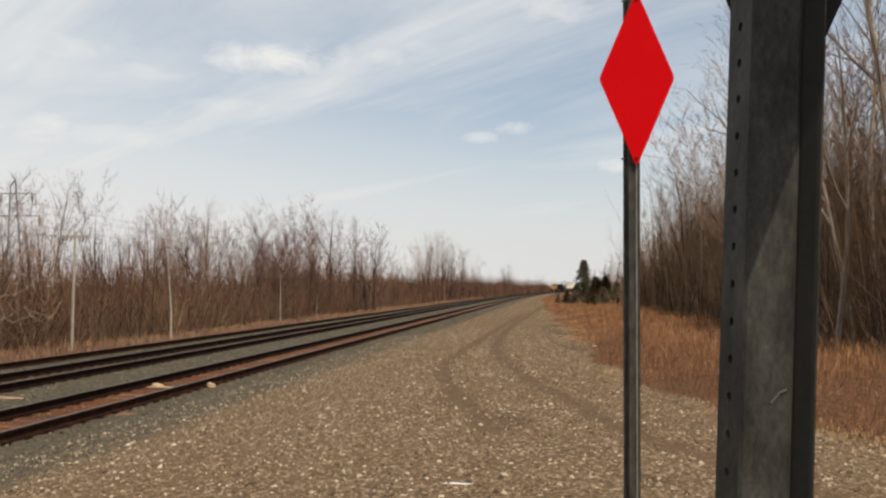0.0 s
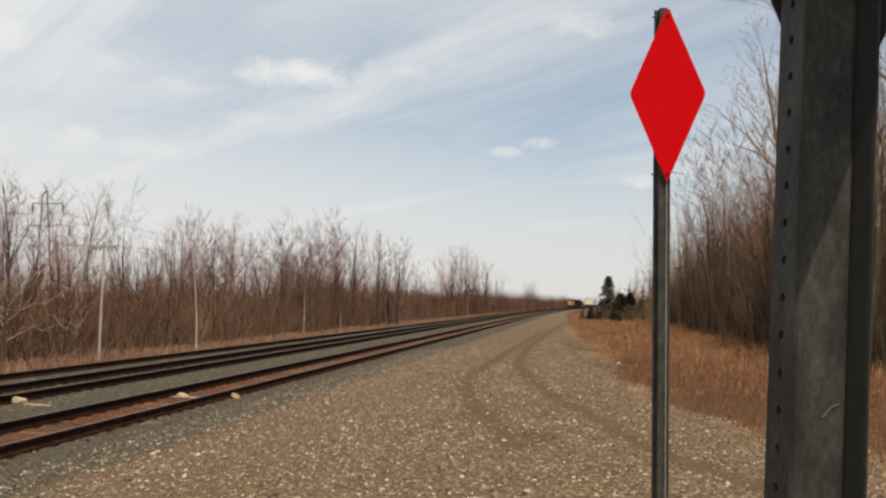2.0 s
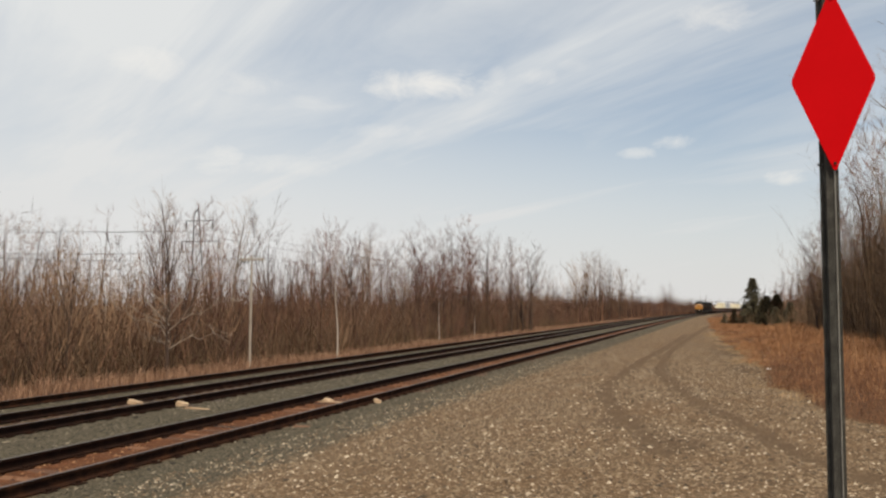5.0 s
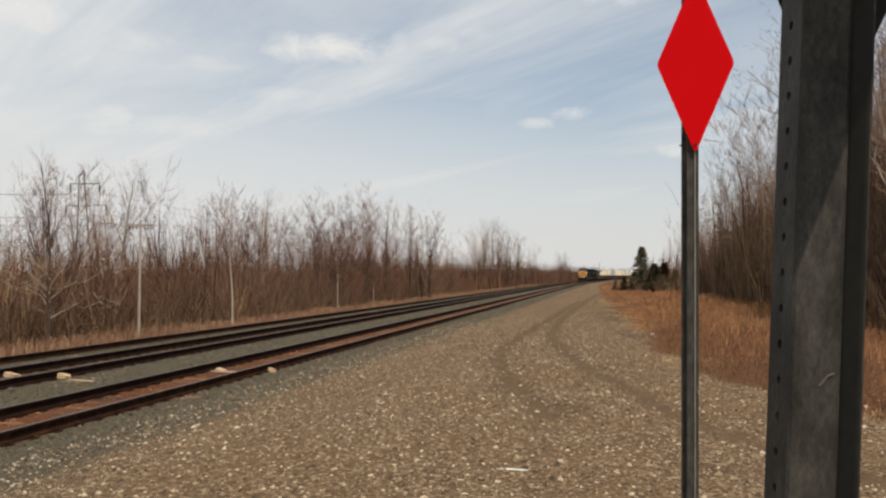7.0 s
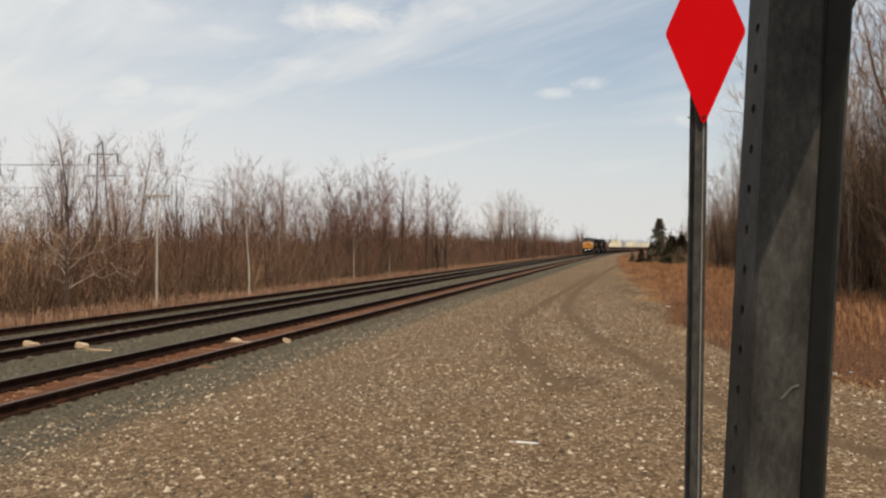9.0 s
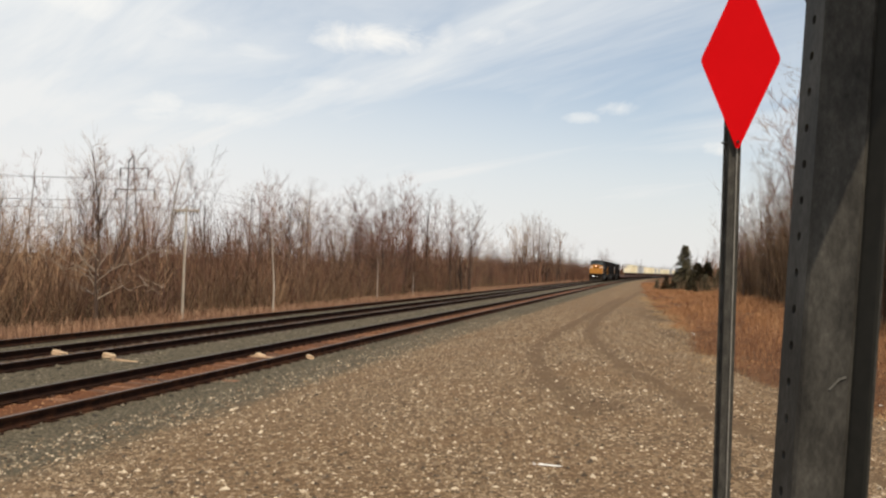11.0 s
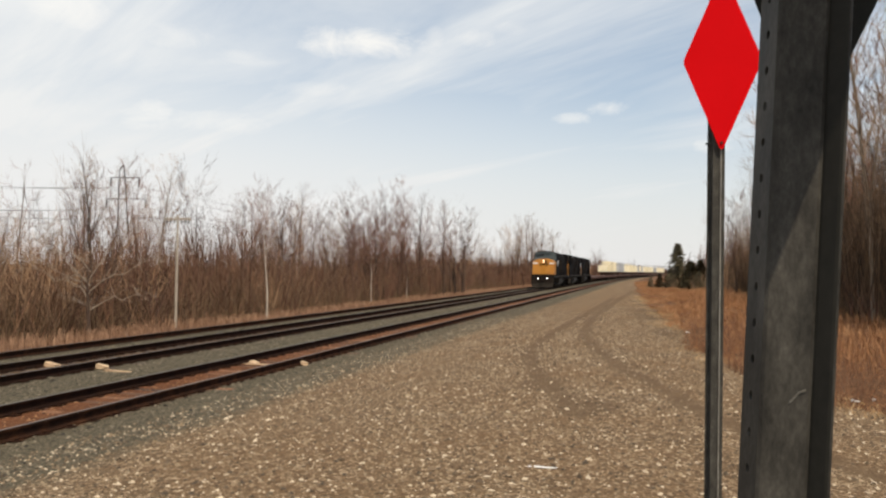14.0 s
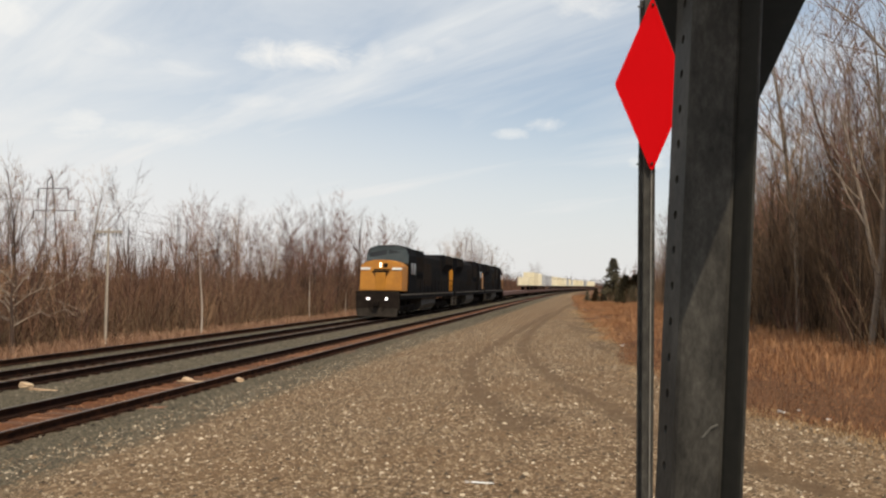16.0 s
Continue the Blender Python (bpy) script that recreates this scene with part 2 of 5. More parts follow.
TRAILER = material("white_trailer_sheet", [(0.2, (0.50, 0.44, 0.30)), (0.5, (0.76, 0.69, 0.50)), (0.8, (0.82, 0.78, 0.66))], 0.5, 0, 1.0, 25, 0.05, 0.002, 0.3)
TRAILERGREY = material("silver_trailer_sheet", two((0.32, 0.33, 0.35), (0.52, 0.53, 0.54)), 0.5, 0.2, 1.0, 25, 0.05, 0.002, 0.3)
OXIDE = material("oxide_red_deck", two((0.05, 0.024, 0.019), (0.12, 0.055, 0.042)), 0.8, 0, 2, 30, 0.1, 0.01)


def glow(name, colour, power):
    m = bpy.data.materials.new(name)
    m.use_nodes = True
    b = m.node_tree.nodes["Principled BSDF"]
    b.inputs["Base Color"].default_value = (*colour, 1)
    b.inputs["Emission Color"].default_value = (*colour, 1)
    b.inputs["Emission Strength"].default_value = power
    return m


HEADLIGHT = glow("lit_headlight", (1.0, 0.86, 0.62), 5.0)
DITCHLIGHT = glow("lit_ditch_light", (1.0, 0.97, 0.92), 5.0)


def ground_material():
    """Gravel lot, wheel ruts, ballast, rusty dirt between the rails, and the soil under the grass, laid out by place."""
    m = bpy.data.materials.new("gravel_and_soil")
    m.use_nodes = True
    t = m.node_tree
    b = t.nodes["Principled BSDF"]
    at = t.nodes.new("ShaderNodeTexCoord").outputs["Object"]
    zone = t.nodes.new("ShaderNodeVertexColor")
    zone.layer_name = "zone"
    parts = t.nodes.new("ShaderNodeSeparateColor")
    link(t, zone.outputs["Color"], parts.inputs[0])
    big, mid, fine = noise_node(t, at, 0.45, 4), noise_node(t, at, 5, 4, 0.6), noise_node(t, at, 38, 4, 0.75)
    cell = t.nodes.new("ShaderNodeTexVoronoi")
    cell.inputs["Scale"].default_value = 26
    link(t, at, cell.inputs["Vector"])
    tone = t.nodes.new("ShaderNodeSeparateColor")
    link(t, cell.outputs["Color"], tone.inputs[0])
    small = t.nodes.new("ShaderNodeTexVoronoi")
    small.inputs["Scale"].default_value = 58
    link(t, at, small.inputs["Vector"])
    speck = t.nodes.new("ShaderNodeSeparateColor")
    link(t, small.outputs["Color"], speck.inputs[0])
    grain = math_node(t, "ADD", math_node(t, "MULTIPLY", fine, 0.3), math_node(t, "ADD", math_node(t, "MULTIPLY", tone.outputs[0], 0.32), math_node(t, "MULTIPLY", speck.outputs[0], 0.38)))
    gravel = ramp(t, grain, [(0.22, (0.026, 0.017, 0.010)), (0.48, (0.115, 0.076, 0.044)), (0.68, (0.25, 0.180, 0.110)), (0.80, (0.50, 0.41, 0.29))])
    gravel = mix(t, math_node(t, "MULTIPLY", ramp(t, big, two(0.0, 1.0)), 0.55), gravel, (0.14, 0.082, 0.040))
    stone = ramp(t, grain, [(0.15, (0.016, 0.013, 0.009)), (0.5, (0.068, 0.057, 0.037)), (0.9, (0.19, 0.165, 0.115))])
    dirt = ramp(t, fine, [(0.3, (0.06, 0.038, 0.021)), (0.7, (0.13, 0.086, 0.050))])
    rusty = ramp(t, math_node(t, "ADD", math_node(t, "MULTIPLY", mid, 0.5), math_node(t, "MULTIPLY", fine, 0.5)), [(0.3, (0.035, 0.015, 0.008)), (0.55, (0.125, 0.050, 0.021)), (0.8, (0.24, 0.115, 0.052))])
    soil = ramp(t, mid, [(0.3, (0.05, 0.023, 0.011)), (0.7, (0.15, 0.078, 0.038))])
    rough_edge = math_node(t, "MULTIPLY", math_node(t, "SUBTRACT", mid, 0.5), 0.9)

    def soft(channel):
        return ramp(t, math_node(t, "ADD", channel, math_node(t, "MULTIPLY", rough_edge, ramp(t, channel, [(0.02, 0.0), (0.3, 1.0), (0.9, 0.6)]))), [(0.3, 0.0), (0.7, 1.0)])
    col = mix(t, soft(parts.outputs[0]), gravel, stone)
    alpha = zone.outputs["Alpha"]
    col = mix(t, math_node(t, "MULTIPLY", soft(alpha), ramp(t, noise_node(t, at, 2.2, 5), [(0.3, 0.35), (0.65, 0.95)])), col, dirt)
    col = mix(t, soft(parts.outputs[1]), col, rusty)
    col = mix(t, soft(parts.outputs[2]), col, soil)
    link(t, col, b.inputs["Base Color"])
    b.inputs["Roughness"].default_value = 0.95
    b.inputs["Specular IOR Level"].default_value = 0.15
    n = t.nodes.new("ShaderNodeBump")
    n.inputs["Strength"].default_value, n.inputs["Distance"].default_value = 0.7, 0.03
    link(t, math_node(t, "ADD", grain, mid), n.inputs["Height"])
    link(t, n.outputs[0], b.inputs["Normal"])
    return m


# ---- mesh helpers ----
def part(name, bm, mat, parent=None, label="", smooth=False):
    """Links a bmesh as one mesh object under a thing or under a part."""
    me = bpy.data.meshes.new(name)
    bm.to_mesh(me)
    bm.free()
    for m in mat if isinstance(mat, (list, tuple)) else [mat]:
        me.materials.append(m)
    if smooth:
        for p in me.polygons:
            p.use_smooth = True
    ob = new(name, me)
    ob.parent = parent
    return tagged(ob, label)


def mesh_part(name, verts, faces, mat, parent=None, label=""):
    me = bpy.data.meshes.new(name)
    me.from_pydata(verts, [], faces)
    me.materials.append(mat)
    ob = new(name, me)
    ob.parent = parent
    return tagged(ob, label)


def again(ob, m, parent=None):
    """One more object on the same mesh."""
    o = ob.copy()
    scene.collection.objects.link(o)
    o.parent = parent if parent else ob.parent
    o.matrix_basis = m
    return o


def box(bm, x0, x1, y0, y1, z0, z1, bevel=0.0):
    m = Matrix.LocRotScale(((x0 + x1) / 2, (y0 + y1) / 2, (z0 + z1) / 2), None, (x1 - x0, y1 - y0, z1 - z0))
    made = bmesh.ops.create_cube(bm, size=1, matrix=m)["verts"]
    if bevel:
        edges = list({e for v in made for e in v.link_edges})
        bmesh.ops.bevel(bm, geom=edges, offset=bevel, segments=2, affect="EDGES", profile=0.6)
    return bm


def rod(bm, a, b, r0, r1=None, n=8):
    a, b = Vector(a), Vector(b)
    turn = (b - a).to_track_quat("Z", "Y").to_matrix().to_4x4()
    bmesh.ops.create_cone(bm, cap_ends=True, segments=n, radius1=r0, radius2=r0 if r1 is None else r1, depth=(b - a).length,
                          matrix=Matrix.Translation((a + b) / 2) @ turn)
    return bm


def extrude(bm, outline, a, b, axis="y"):
    """A prism: the closed outline, in the two other axes, from a to b along the axis."""
    def at(p, s):
        return {"x": (s, p[0], p[1]), "y": (p[0], s, p[1]), "z": (p[0], p[1], s)}[axis]
    lo, hi = [bm.verts.new(at(p, a)) for p in outline], [bm.verts.new(at(p, b)) for p in outline]
    n = len(outline)
    for i in range(n):
        bm.faces.new((lo[i], lo[(i + 1) % n], hi[(i + 1) % n], hi[i]))
    bm.faces.new(lo), bm.faces.new(hi)
    bmesh.ops.recalc_face_normals(bm, faces=bm.faces)
    return bm


def thing(name, label, category, group="", m=None):
    ob = new(name)
    ob.empty_display_size = 0.2
    if m is not None:
        ob.matrix_basis = m
    return tagged(ob, label, category, group)


# ---- the lie of the land ----
RAIL = -0.38  # height of the rail heads


def bend(y):
    """How far the line has swung to the right at y: straight at first, then a wide curve."""
    return 1.0e-4 * max(0.0, y - 130.0) ** 2


def heading(y):
    return math.atan(2.0e-4 * max(0.0, y - 130.0))


PROFILE = [(-400, -1.6), (-40, -1.3), (-24, -0.95), (-19.5, -0.75), (-17.6, -0.70), (-16.6, -0.62), (-15.6, -0.585), (-14.15, -0.570), (-13.95, -0.590), (-12.55, -0.590), (-12.35, -0.570), (-10.0, -0.570), (-9.8, -0.580), (-8.4, -0.580), (-8.2, -0.570), (-7.3, -0.545), (-5.6, -0.30),
           (-3.2, -0.06), (-1.5, 0.0), (3.0, 0.0), (7.0, -0.06), (14.0, -0.05), (400, 0.4)]
RUTS = [[(3.0, 7.5), (1.9, 9.6), (1.1, 11.3), (0.6, 13.6), (-0.2, 16.3), (-1.0, 20.4), (-1.6, 24.6), (-2.0, 32.6), (-1.9, 47.1), (-1.2, 84)],
        [(-0.6, 10.6), (-0.9, 12), (-1.5, 13.8), (-2.2, 17.3), (-2.6, 19.9), (-2.65, 26), (-2.45, 40), (-2.2, 64)]]
PATCHES = [(-1.5, 13.5, 0.35, 0.8), (-0.4, 11.4, 0.35, 0.6), (0.3, 37.9, 0.7, 5.0), (0.9, 26.5, 0.5, 2.4)]


def grass_edge(y):
    """Where the gravel ends and the grass begins on the forest side."""
    wavy = 0.9 * noise.noise((y * 0.21, 4.0, 0)) + 0.45 * noise.noise((y * 0.75, 9.0, 0))
    return wavy * min(1.0, y / 30) + float(np.interp(y, [-40, 4, 9, 10.7, 12.0, 12.8, 14.2, 16.4, 22.8, 30, 64, 155, 700], [14, 9.0, 5.2, 4.1, 3.5, 2.9, 2.6, 1.9, 1.5, 1.1, -0.3, -2.2, -3]))


def rut_depth(x, y):
    best = 0.0
    for line in RUTS:
        ys = [p[1] for p in line]
        if ys[0] < y < ys[-1]:
            d = abs(x - np.interp(y, ys, [p[0] for p in line]))
            best = max(best, max(0.0, 1 - d / 0.42))
    return best


def land(x, y):
    u = x - bend(y)
    z = float(np.interp(u, [p[0] for p in PROFILE], [p[1] for p in PROFILE]))
    if -7 < u < 14 and y < 90:
        z += 0.02 * noise.noise((x * 0.7, y * 0.5, 0)) + 0.012 * noise.noise((x * 2.7, y * 2.1, 3)) - 0.05 * rut_depth(x, y)
    return z


def build_ground():
    us = [-1800, -900, -400, -200, -100, -60, -40, -30, -24, -21, -19.5, -18.5, -17.6, -16.6, -15.6, -14.9, -14.2, -13.9, -12.6, -12.3, -11.7, -10.7, -10.0, -9.8, -8.4, -8.2, -7.8, -7.3]
    us += [-7 + 0.2 * i for i in range(56)] + [4.4, 5, 6, 7, 8.5, 10, 12, 14, 18, 25, 40, 80, 200, 500, 1000, 1900]
    ys = [-400, -150, -60, -25, -10, -4, 0, 2, 3.5] + [4.5 + 0.25 * i for i in range(120)] + [35, 36, 37.5, 39, 41, 43, 46, 49, 53, 58, 64, 72, 82, 95, 110, 130, 150, 175, 200, 230, 260, 300, 350, 400, 460, 530, 620, 750, 1000, 1500, 2400]
    verts, zone = [], []
    for y in ys:
        for u in us:
            x = u + bend(min(y, 750))
            verts.append((x, y, land(x, y) if abs(u) < 60 else float(np.interp(u, [p[0] for p in PROFILE], [p[1] for p in PROFILE]))))
            stone = float(np.interp(u, [-17.4, -16.9, -6.6, -5.0], [0, 1, 1, 0]))
            rusty = float(np.interp(u, [-10.0, -9.82, -8.38, -8.15], [0, 1, 1, 0])) + 0.45 * float(np.interp(u, [-14.1, -13.9, -12.6, -12.4], [0, 1, 1, 0]))
            edge = grass_edge(y)
            soil = max(float(np.interp(u, [edge - 0.5, edge + 0.5], [0, 1])), float(np.interp(u, [-17.8, -17.0], [1, 0])))
            rut = rut_depth(x, y)
            for px, py, a, b in PATCHES:
                rut = max(rut, 1.3 * math.exp(-((x - px) / a) ** 2 - ((y - py) / b) ** 2))
            zone.append((stone, rusty, soil, min(1.0, rut)))
    w = len(us)
    faces = [(j * w + i, j * w + i + 1, (j + 1) * w + i + 1, (j + 1) * w + i) for j in range(len(ys) - 1) for i in range(w - 1)]
    ob = mesh_part("ground", verts, faces, ground_material())
    layer = ob.data.color_attributes.new("zone", "FLOAT_COLOR", "POINT")
    layer.data.foreach_set("color", np.array(zone, dtype=np.float32).ravel())
    for p in ob.data.polygons:
        p.use_smooth = True
    return tagged(ob, "gravel lot with wheel ruts beside ballast and grass", "ground", kind="structure")


# ---- scattered stones and blades ----
def scatter_stones(name, label, mat, count, place, sizes, seed):
    """Many small angular stones, each an uneven eight-sided lump."""
    rng = np.random.default_rng(seed)
    base = np.array([(1, 0, 0), (-1, 0, 0), (0, 1, 0), (0, -1, 0), (0, 0, 1), (0, 0, -1)], float)
    tri = np.array([(0, 2, 4), (2, 1, 4), (1, 3, 4), (3, 0, 4), (2, 0, 5), (1, 2, 5), (3, 1, 5), (0, 3, 5)])
    spots = place(rng, count)
    n = len(spots)
    s = rng.uniform(*sizes, n) * rng.choice([0.7, 1.0, 1.5], n, p=[0.4, 0.5, 0.1])
    v = base[None] * rng.uniform(0.6, 1.25, (n, 6, 1)) * s[:, None, None] * np.array([1.0, 0.9, 0.6]) + rng.normal(0, 0.12, (n, 6, 3)) * s[:, None, None]
    a = rng.uniform(0, 6.28, n)
    c, d = np.cos(a)[:, None], np.sin(a)[:, None]
    v = np.stack([v[..., 0] * c - v[..., 1] * d, v[..., 0] * d + v[..., 1] * c, v[..., 2]], -1) + spots[:, None]
    f = tri[None] + 6 * np.arange(n)[:, None, None]
    ob = mesh_part(name, v.reshape(-1, 3).tolist(), f.reshape(-1, 3).tolist(), mat)
    return tagged(ob, label, "gravel", kind="stuff")


def spread(u0, u1, y0, y1, power=1.0, lift=0.0, skip=None):
    def place(rng, n):
        y = y0 + (y1 - y0) * rng.uniform(0, 1, n) ** power
        u = rng.uniform(u0, u1, n)
        out = []
        for a, b in zip(u, y):
            x = a + bend(b)
            if skip is None or not skip(a, b):
                out.append((x, b, land(x, b) + lift))
        return np.array(out)
    return place


def scatter_grass(name, label, mat, count, place, tall, seed, wide=0.0058, blades=5, rise=lambda spots: np.ones(len(spots))):
    """Tufts of dry bent blades."""
    rng = np.random.default_rng(seed)
    spots = place(rng, count)
    n = len(spots)
    k = n * blades
    root = np.repeat(spots, blades, 0) + np.column_stack([rng.normal(0, 0.09, (k, 2)), np.zeros(k) - 0.02])
    clump = np.repeat(rng.uniform(0.6, 1.1, n) * np.array([0.75 + 0.8 * noise.noise((a * 0.35, b * 0.22, 7)) for a, b, _ in spots]).clip(0.3, 1.3), blades)
    h = rng.uniform(*tall, k) * clump * np.repeat(rise(spots), blades)
    a = rng.uniform(0, 6.28, k)
    lean = np.abs(rng.normal(0, 0.5, k)) * h
    w = wide * rng.uniform(0.6, 1.5, k) * (1 + spots[:, 1].repeat(blades) / 70)
    side = np.column_stack([np.cos(a + 1.57), np.sin(a + 1.57), np.zeros(k)]) * w[:, None]
    away = np.column_stack([np.cos(a), np.sin(a), np.zeros(k)])
    mid = root + away * (lean * 0.35)[:, None] + np.column_stack([np.zeros((k, 2)), h * 0.6])
    tip = root + away * lean[:, None] + np.column_stack([np.zeros((k, 2)), h])
    v = np.stack([root - side, root + side, mid + side * 0.8, mid - side * 0.8, tip], 1).reshape(-1, 3)
    i = 5 * np.arange(k)[:, None]
    quads, tris = i + np.array([[0, 1, 2, 3]]), i + np.array([[3, 2, 4]])
    ob = mesh_part(name, v.tolist(), quads.tolist() + tris.tolist(), mat)
    return tagged(ob, label, "grass", kind="stuff")


def scatter_stems(name, label, mat, count, place, tall, thick, seed, lean=0.12, twigs=3):
    """Upright bare stems with a few side twigs, for brush that nobody could count."""
    rng = np.random.default_rng(seed)
    spots = place(rng, count)
    n = len(spots)
    h = rng.uniform(*tall, n) * rng.uniform(0.45, 1.1, n) * np.array([0.85 + 0.75 * noise.noise((a * 0.11, b * 0.07, 2)) for a, b, _ in spots]).clip(0.35, 1.5)
    r = rng.uniform(*thick, n)
    root, tip = spots, spots + np.column_stack([rng.normal(0, lean, n) * h, rng.normal(0, lean, n) * h, h])
    starts, ends, r0, r1 = [root], [tip], [r], [r * 0.25]
    for _ in range(twigs):
        f = rng.uniform(0.25, 0.9, n)[:, None]
        s = root + (tip - root) * f
        g = h * rng.uniform(0.15, 0.42, n) * (1.1 - f[:, 0])
        a = rng.uniform(0, 6.28, n)
        e = s + np.column_stack([np.cos(a) * g * 1.15, np.sin(a) * g * 1.15, g * rng.uniform(-0.1, 1.2, n)])
        starts.append(s), ends.append(e), r0.append(r * 0.5), r1.append(r * 0.15)
    s, e, r0, r1 = np.concatenate(starts), np.concatenate(ends), np.concatenate(r0), np.concatenate(r1)
    k = len(s)
    ring = np.array([(math.cos(q), math.sin(q), 0) for q in (0, 2.094, 4.189)])
    v = np.concatenate([s[:, None] + ring * r0[:, None, None], e[:, None]], 1).reshape(-1, 3)
    spike = np.array([(0, 1, 3), (1, 2, 3), (2, 0, 3)])
    f = spike[None] + 4 * np.arange(k)[:, None, None]
    ob = mesh_part(name, v.tolist(), f.reshape(-1, 3).tolist(), mat)
    return tagged(ob, label, "brush", kind="stuff")


# ---- bare trees ----
def grow(seed, height, trunk, fork=0.3, upright=0.75, levels=4, spread_angle=38, lean=0.03, ends=(1, 2, 2)):
    """Limbs of a bare tree as tapered pieces: (start, end, radius, radius, level)."""
    rng = random.Random(seed)
    pieces = []

    def limb(p, d, length, r, level):
        steps = max(2, int(length / (0.9 if level < 2 else 0.5)) + 1) if level < levels else 1
        q, rr = p.copy(), r
        for i in range(steps):
            wob = Vector((rng.gauss(0, 1), rng.gauss(0, 1), rng.gauss(0, 0.6))) * (lean if level == 0 else 0.14)
            d = (d + wob + Vector((0, 0, 0.10 * upright if level else 0))).normalized()
            e = q + d * (length / steps)
            r2 = r * (1 - (i + 1) / steps * (0.80 if level else 0.86))
            pieces.append((q, e, rr, r2, level))
            along = (i + 1) / steps
            if level < levels and (level or along > fork):
                for _ in range(rng.choice([1, 2, 2]) if level == 0 else rng.choice([1, 1, 2]) if level < levels - 1 else rng.choice(ends)):
                    turn = rng.uniform(0, 6.28)
                    tilt = radians(rng.gauss(spread_angle, 9)) * (0.75 if level == 0 else 1.0)
                    side = d.orthogonal().normalized()
                    side = Matrix.Rotation(turn, 3, d) @ side
                    nd = (d * math.cos(tilt) + side * math.sin(tilt)).normalized()
                    size = {0: (1.12 - along) * 0.62 * rng.uniform(0.7, 1.1), 1: rng.uniform(0.35, 0.6), 2: rng.uniform(0.35, 0.6), 3: rng.uniform(0.4, 0.65)}[level]
                    limb(e, nd, max(0.35, length * size), max(0.0045, r2 * rng.uniform(0.5, 0.72)), level + 1)
            q, rr = e, r2
    limb(Vector((0, 0, -0.15)), Vector((rng.gauss(0, 0.04), rng.gauss(0, 0.04), 1)).normalized(), height, trunk, 0)
    return pieces


def limbs_mesh(pieces, sides):
    verts, faces = [], []
    for a, b, r0, r1, level in pieces:
        n = 6 if level == 0 else sides
        point = level >= 3 and r1 < 0.008
        d = (b - a).normalized()
        s = d.orthogonal().normalized()
        t = d.cross(s)
        k = len(verts)
        for p, r in ((a, r0),) if point else ((a, r0), (b, r1)):
            for i in range(n):
                q = 6.2832 * i / n
                verts.append(p + s * (r * math.cos(q)) + t * (r * math.sin(q)))
        if point:
            verts.append(b)
        for i in range(n):
            faces.append((k + i, k + (i + 1) % n, k + n) if point else (k + i, k + (i + 1) % n, k + n + (i + 1) % n, k + n + i))
    return verts, faces


def fan(seed, height, trunk, fork=0.3, stems=7, open_angle=17, twigs=6, bare=0.10):
    """Limbs of a tree with many long rising stems, each with ascending side branches and short fine twigs."""
    rng = random.Random(seed)
    pieces = []
    base, lean = Vector((0, 0, -0.15)), Vector((rng.gauss(0, 0.03), rng.gauss(0, 0.03), 1)).normalized()
    top = base + lean * height * fork
    bow = base.lerp(top, 0.55) + Vector((rng.gauss(0, 0.05), rng.gauss(0, 0.05), 0))
    pieces.append((base, bow, trunk, trunk * 0.9, 0)), pieces.append((bow, top, trunk * 0.9, trunk * 0.8, 0))

    def stray(d, amount, rise=0.0):
        return (d + Vector((rng.gauss(0, amount), rng.gauss(0, amount), rng.gauss(rise, amount * 0.6)))).normalized()

    for k in range(stems):
        a = 2.4 * k + rng.gauss(0, 0.4)
        tilt = radians(abs(rng.gauss(0, 3) + open_angle * 1.5 * (k / stems) ** 0.7))
        d = Vector((math.sin(tilt) * math.cos(a), math.sin(tilt) * math.sin(a), math.cos(tilt)))
        p = top - lean * rng.uniform(0, 0.45) * height * fork * (k > 0)
        length = (height - p.z) * rng.uniform(0.82, 1.04) * (1.0 - 0.25 * k / stems)
        r = trunk * (0.7 if k == 0 else rng.uniform(0.34, 0.5))
        n = 6
        for i in range(n):
            d = stray(d, 0.075, 0.03)
            e = p + d * (length / n)
            r2 = r * (1 - 0.82 / n * (i + 1) / (1 - 0.82 * i / n))
            pieces.append((p, e, r, r2, 1))
            for _ in range(3 if (i + 0.5) / n > bare else 0):
                q = p.lerp(e, rng.random())
                side = Matrix.Rotation(rng.uniform(0, 6.28), 3, d) @ d.orthogonal().normalized()
                b = stray(d * math.cos(0.6) + side * math.sin(0.6), 0.12, 0.1)
                reach = height * rng.uniform(0.10, 0.20) * (1.15 - 0.6 * (i + 0.5) / n)
                mid = q + b * reach * 0.5
                end = mid + stray(b, 0.15, 0.15) * reach * 0.5
                thin = max(0.008, r2 * 0.45)
                pieces.append((q, mid, thin, thin * 0.75, 2)), pieces.append((mid, end, thin * 0.75, 0.004, 4))
                for _ in range(twigs):
                    w = q.lerp(mid, rng.uniform(0.3, 1)) if rng.random() < 0.5 else mid.lerp(end, rng.random())
                    pieces.append((w, w + stray(b, 0.42, 0.1) * height * rng.uniform(0.035, 0.08), 0.0075, 0.003, 4))
            p, r = e, r2
    return pieces


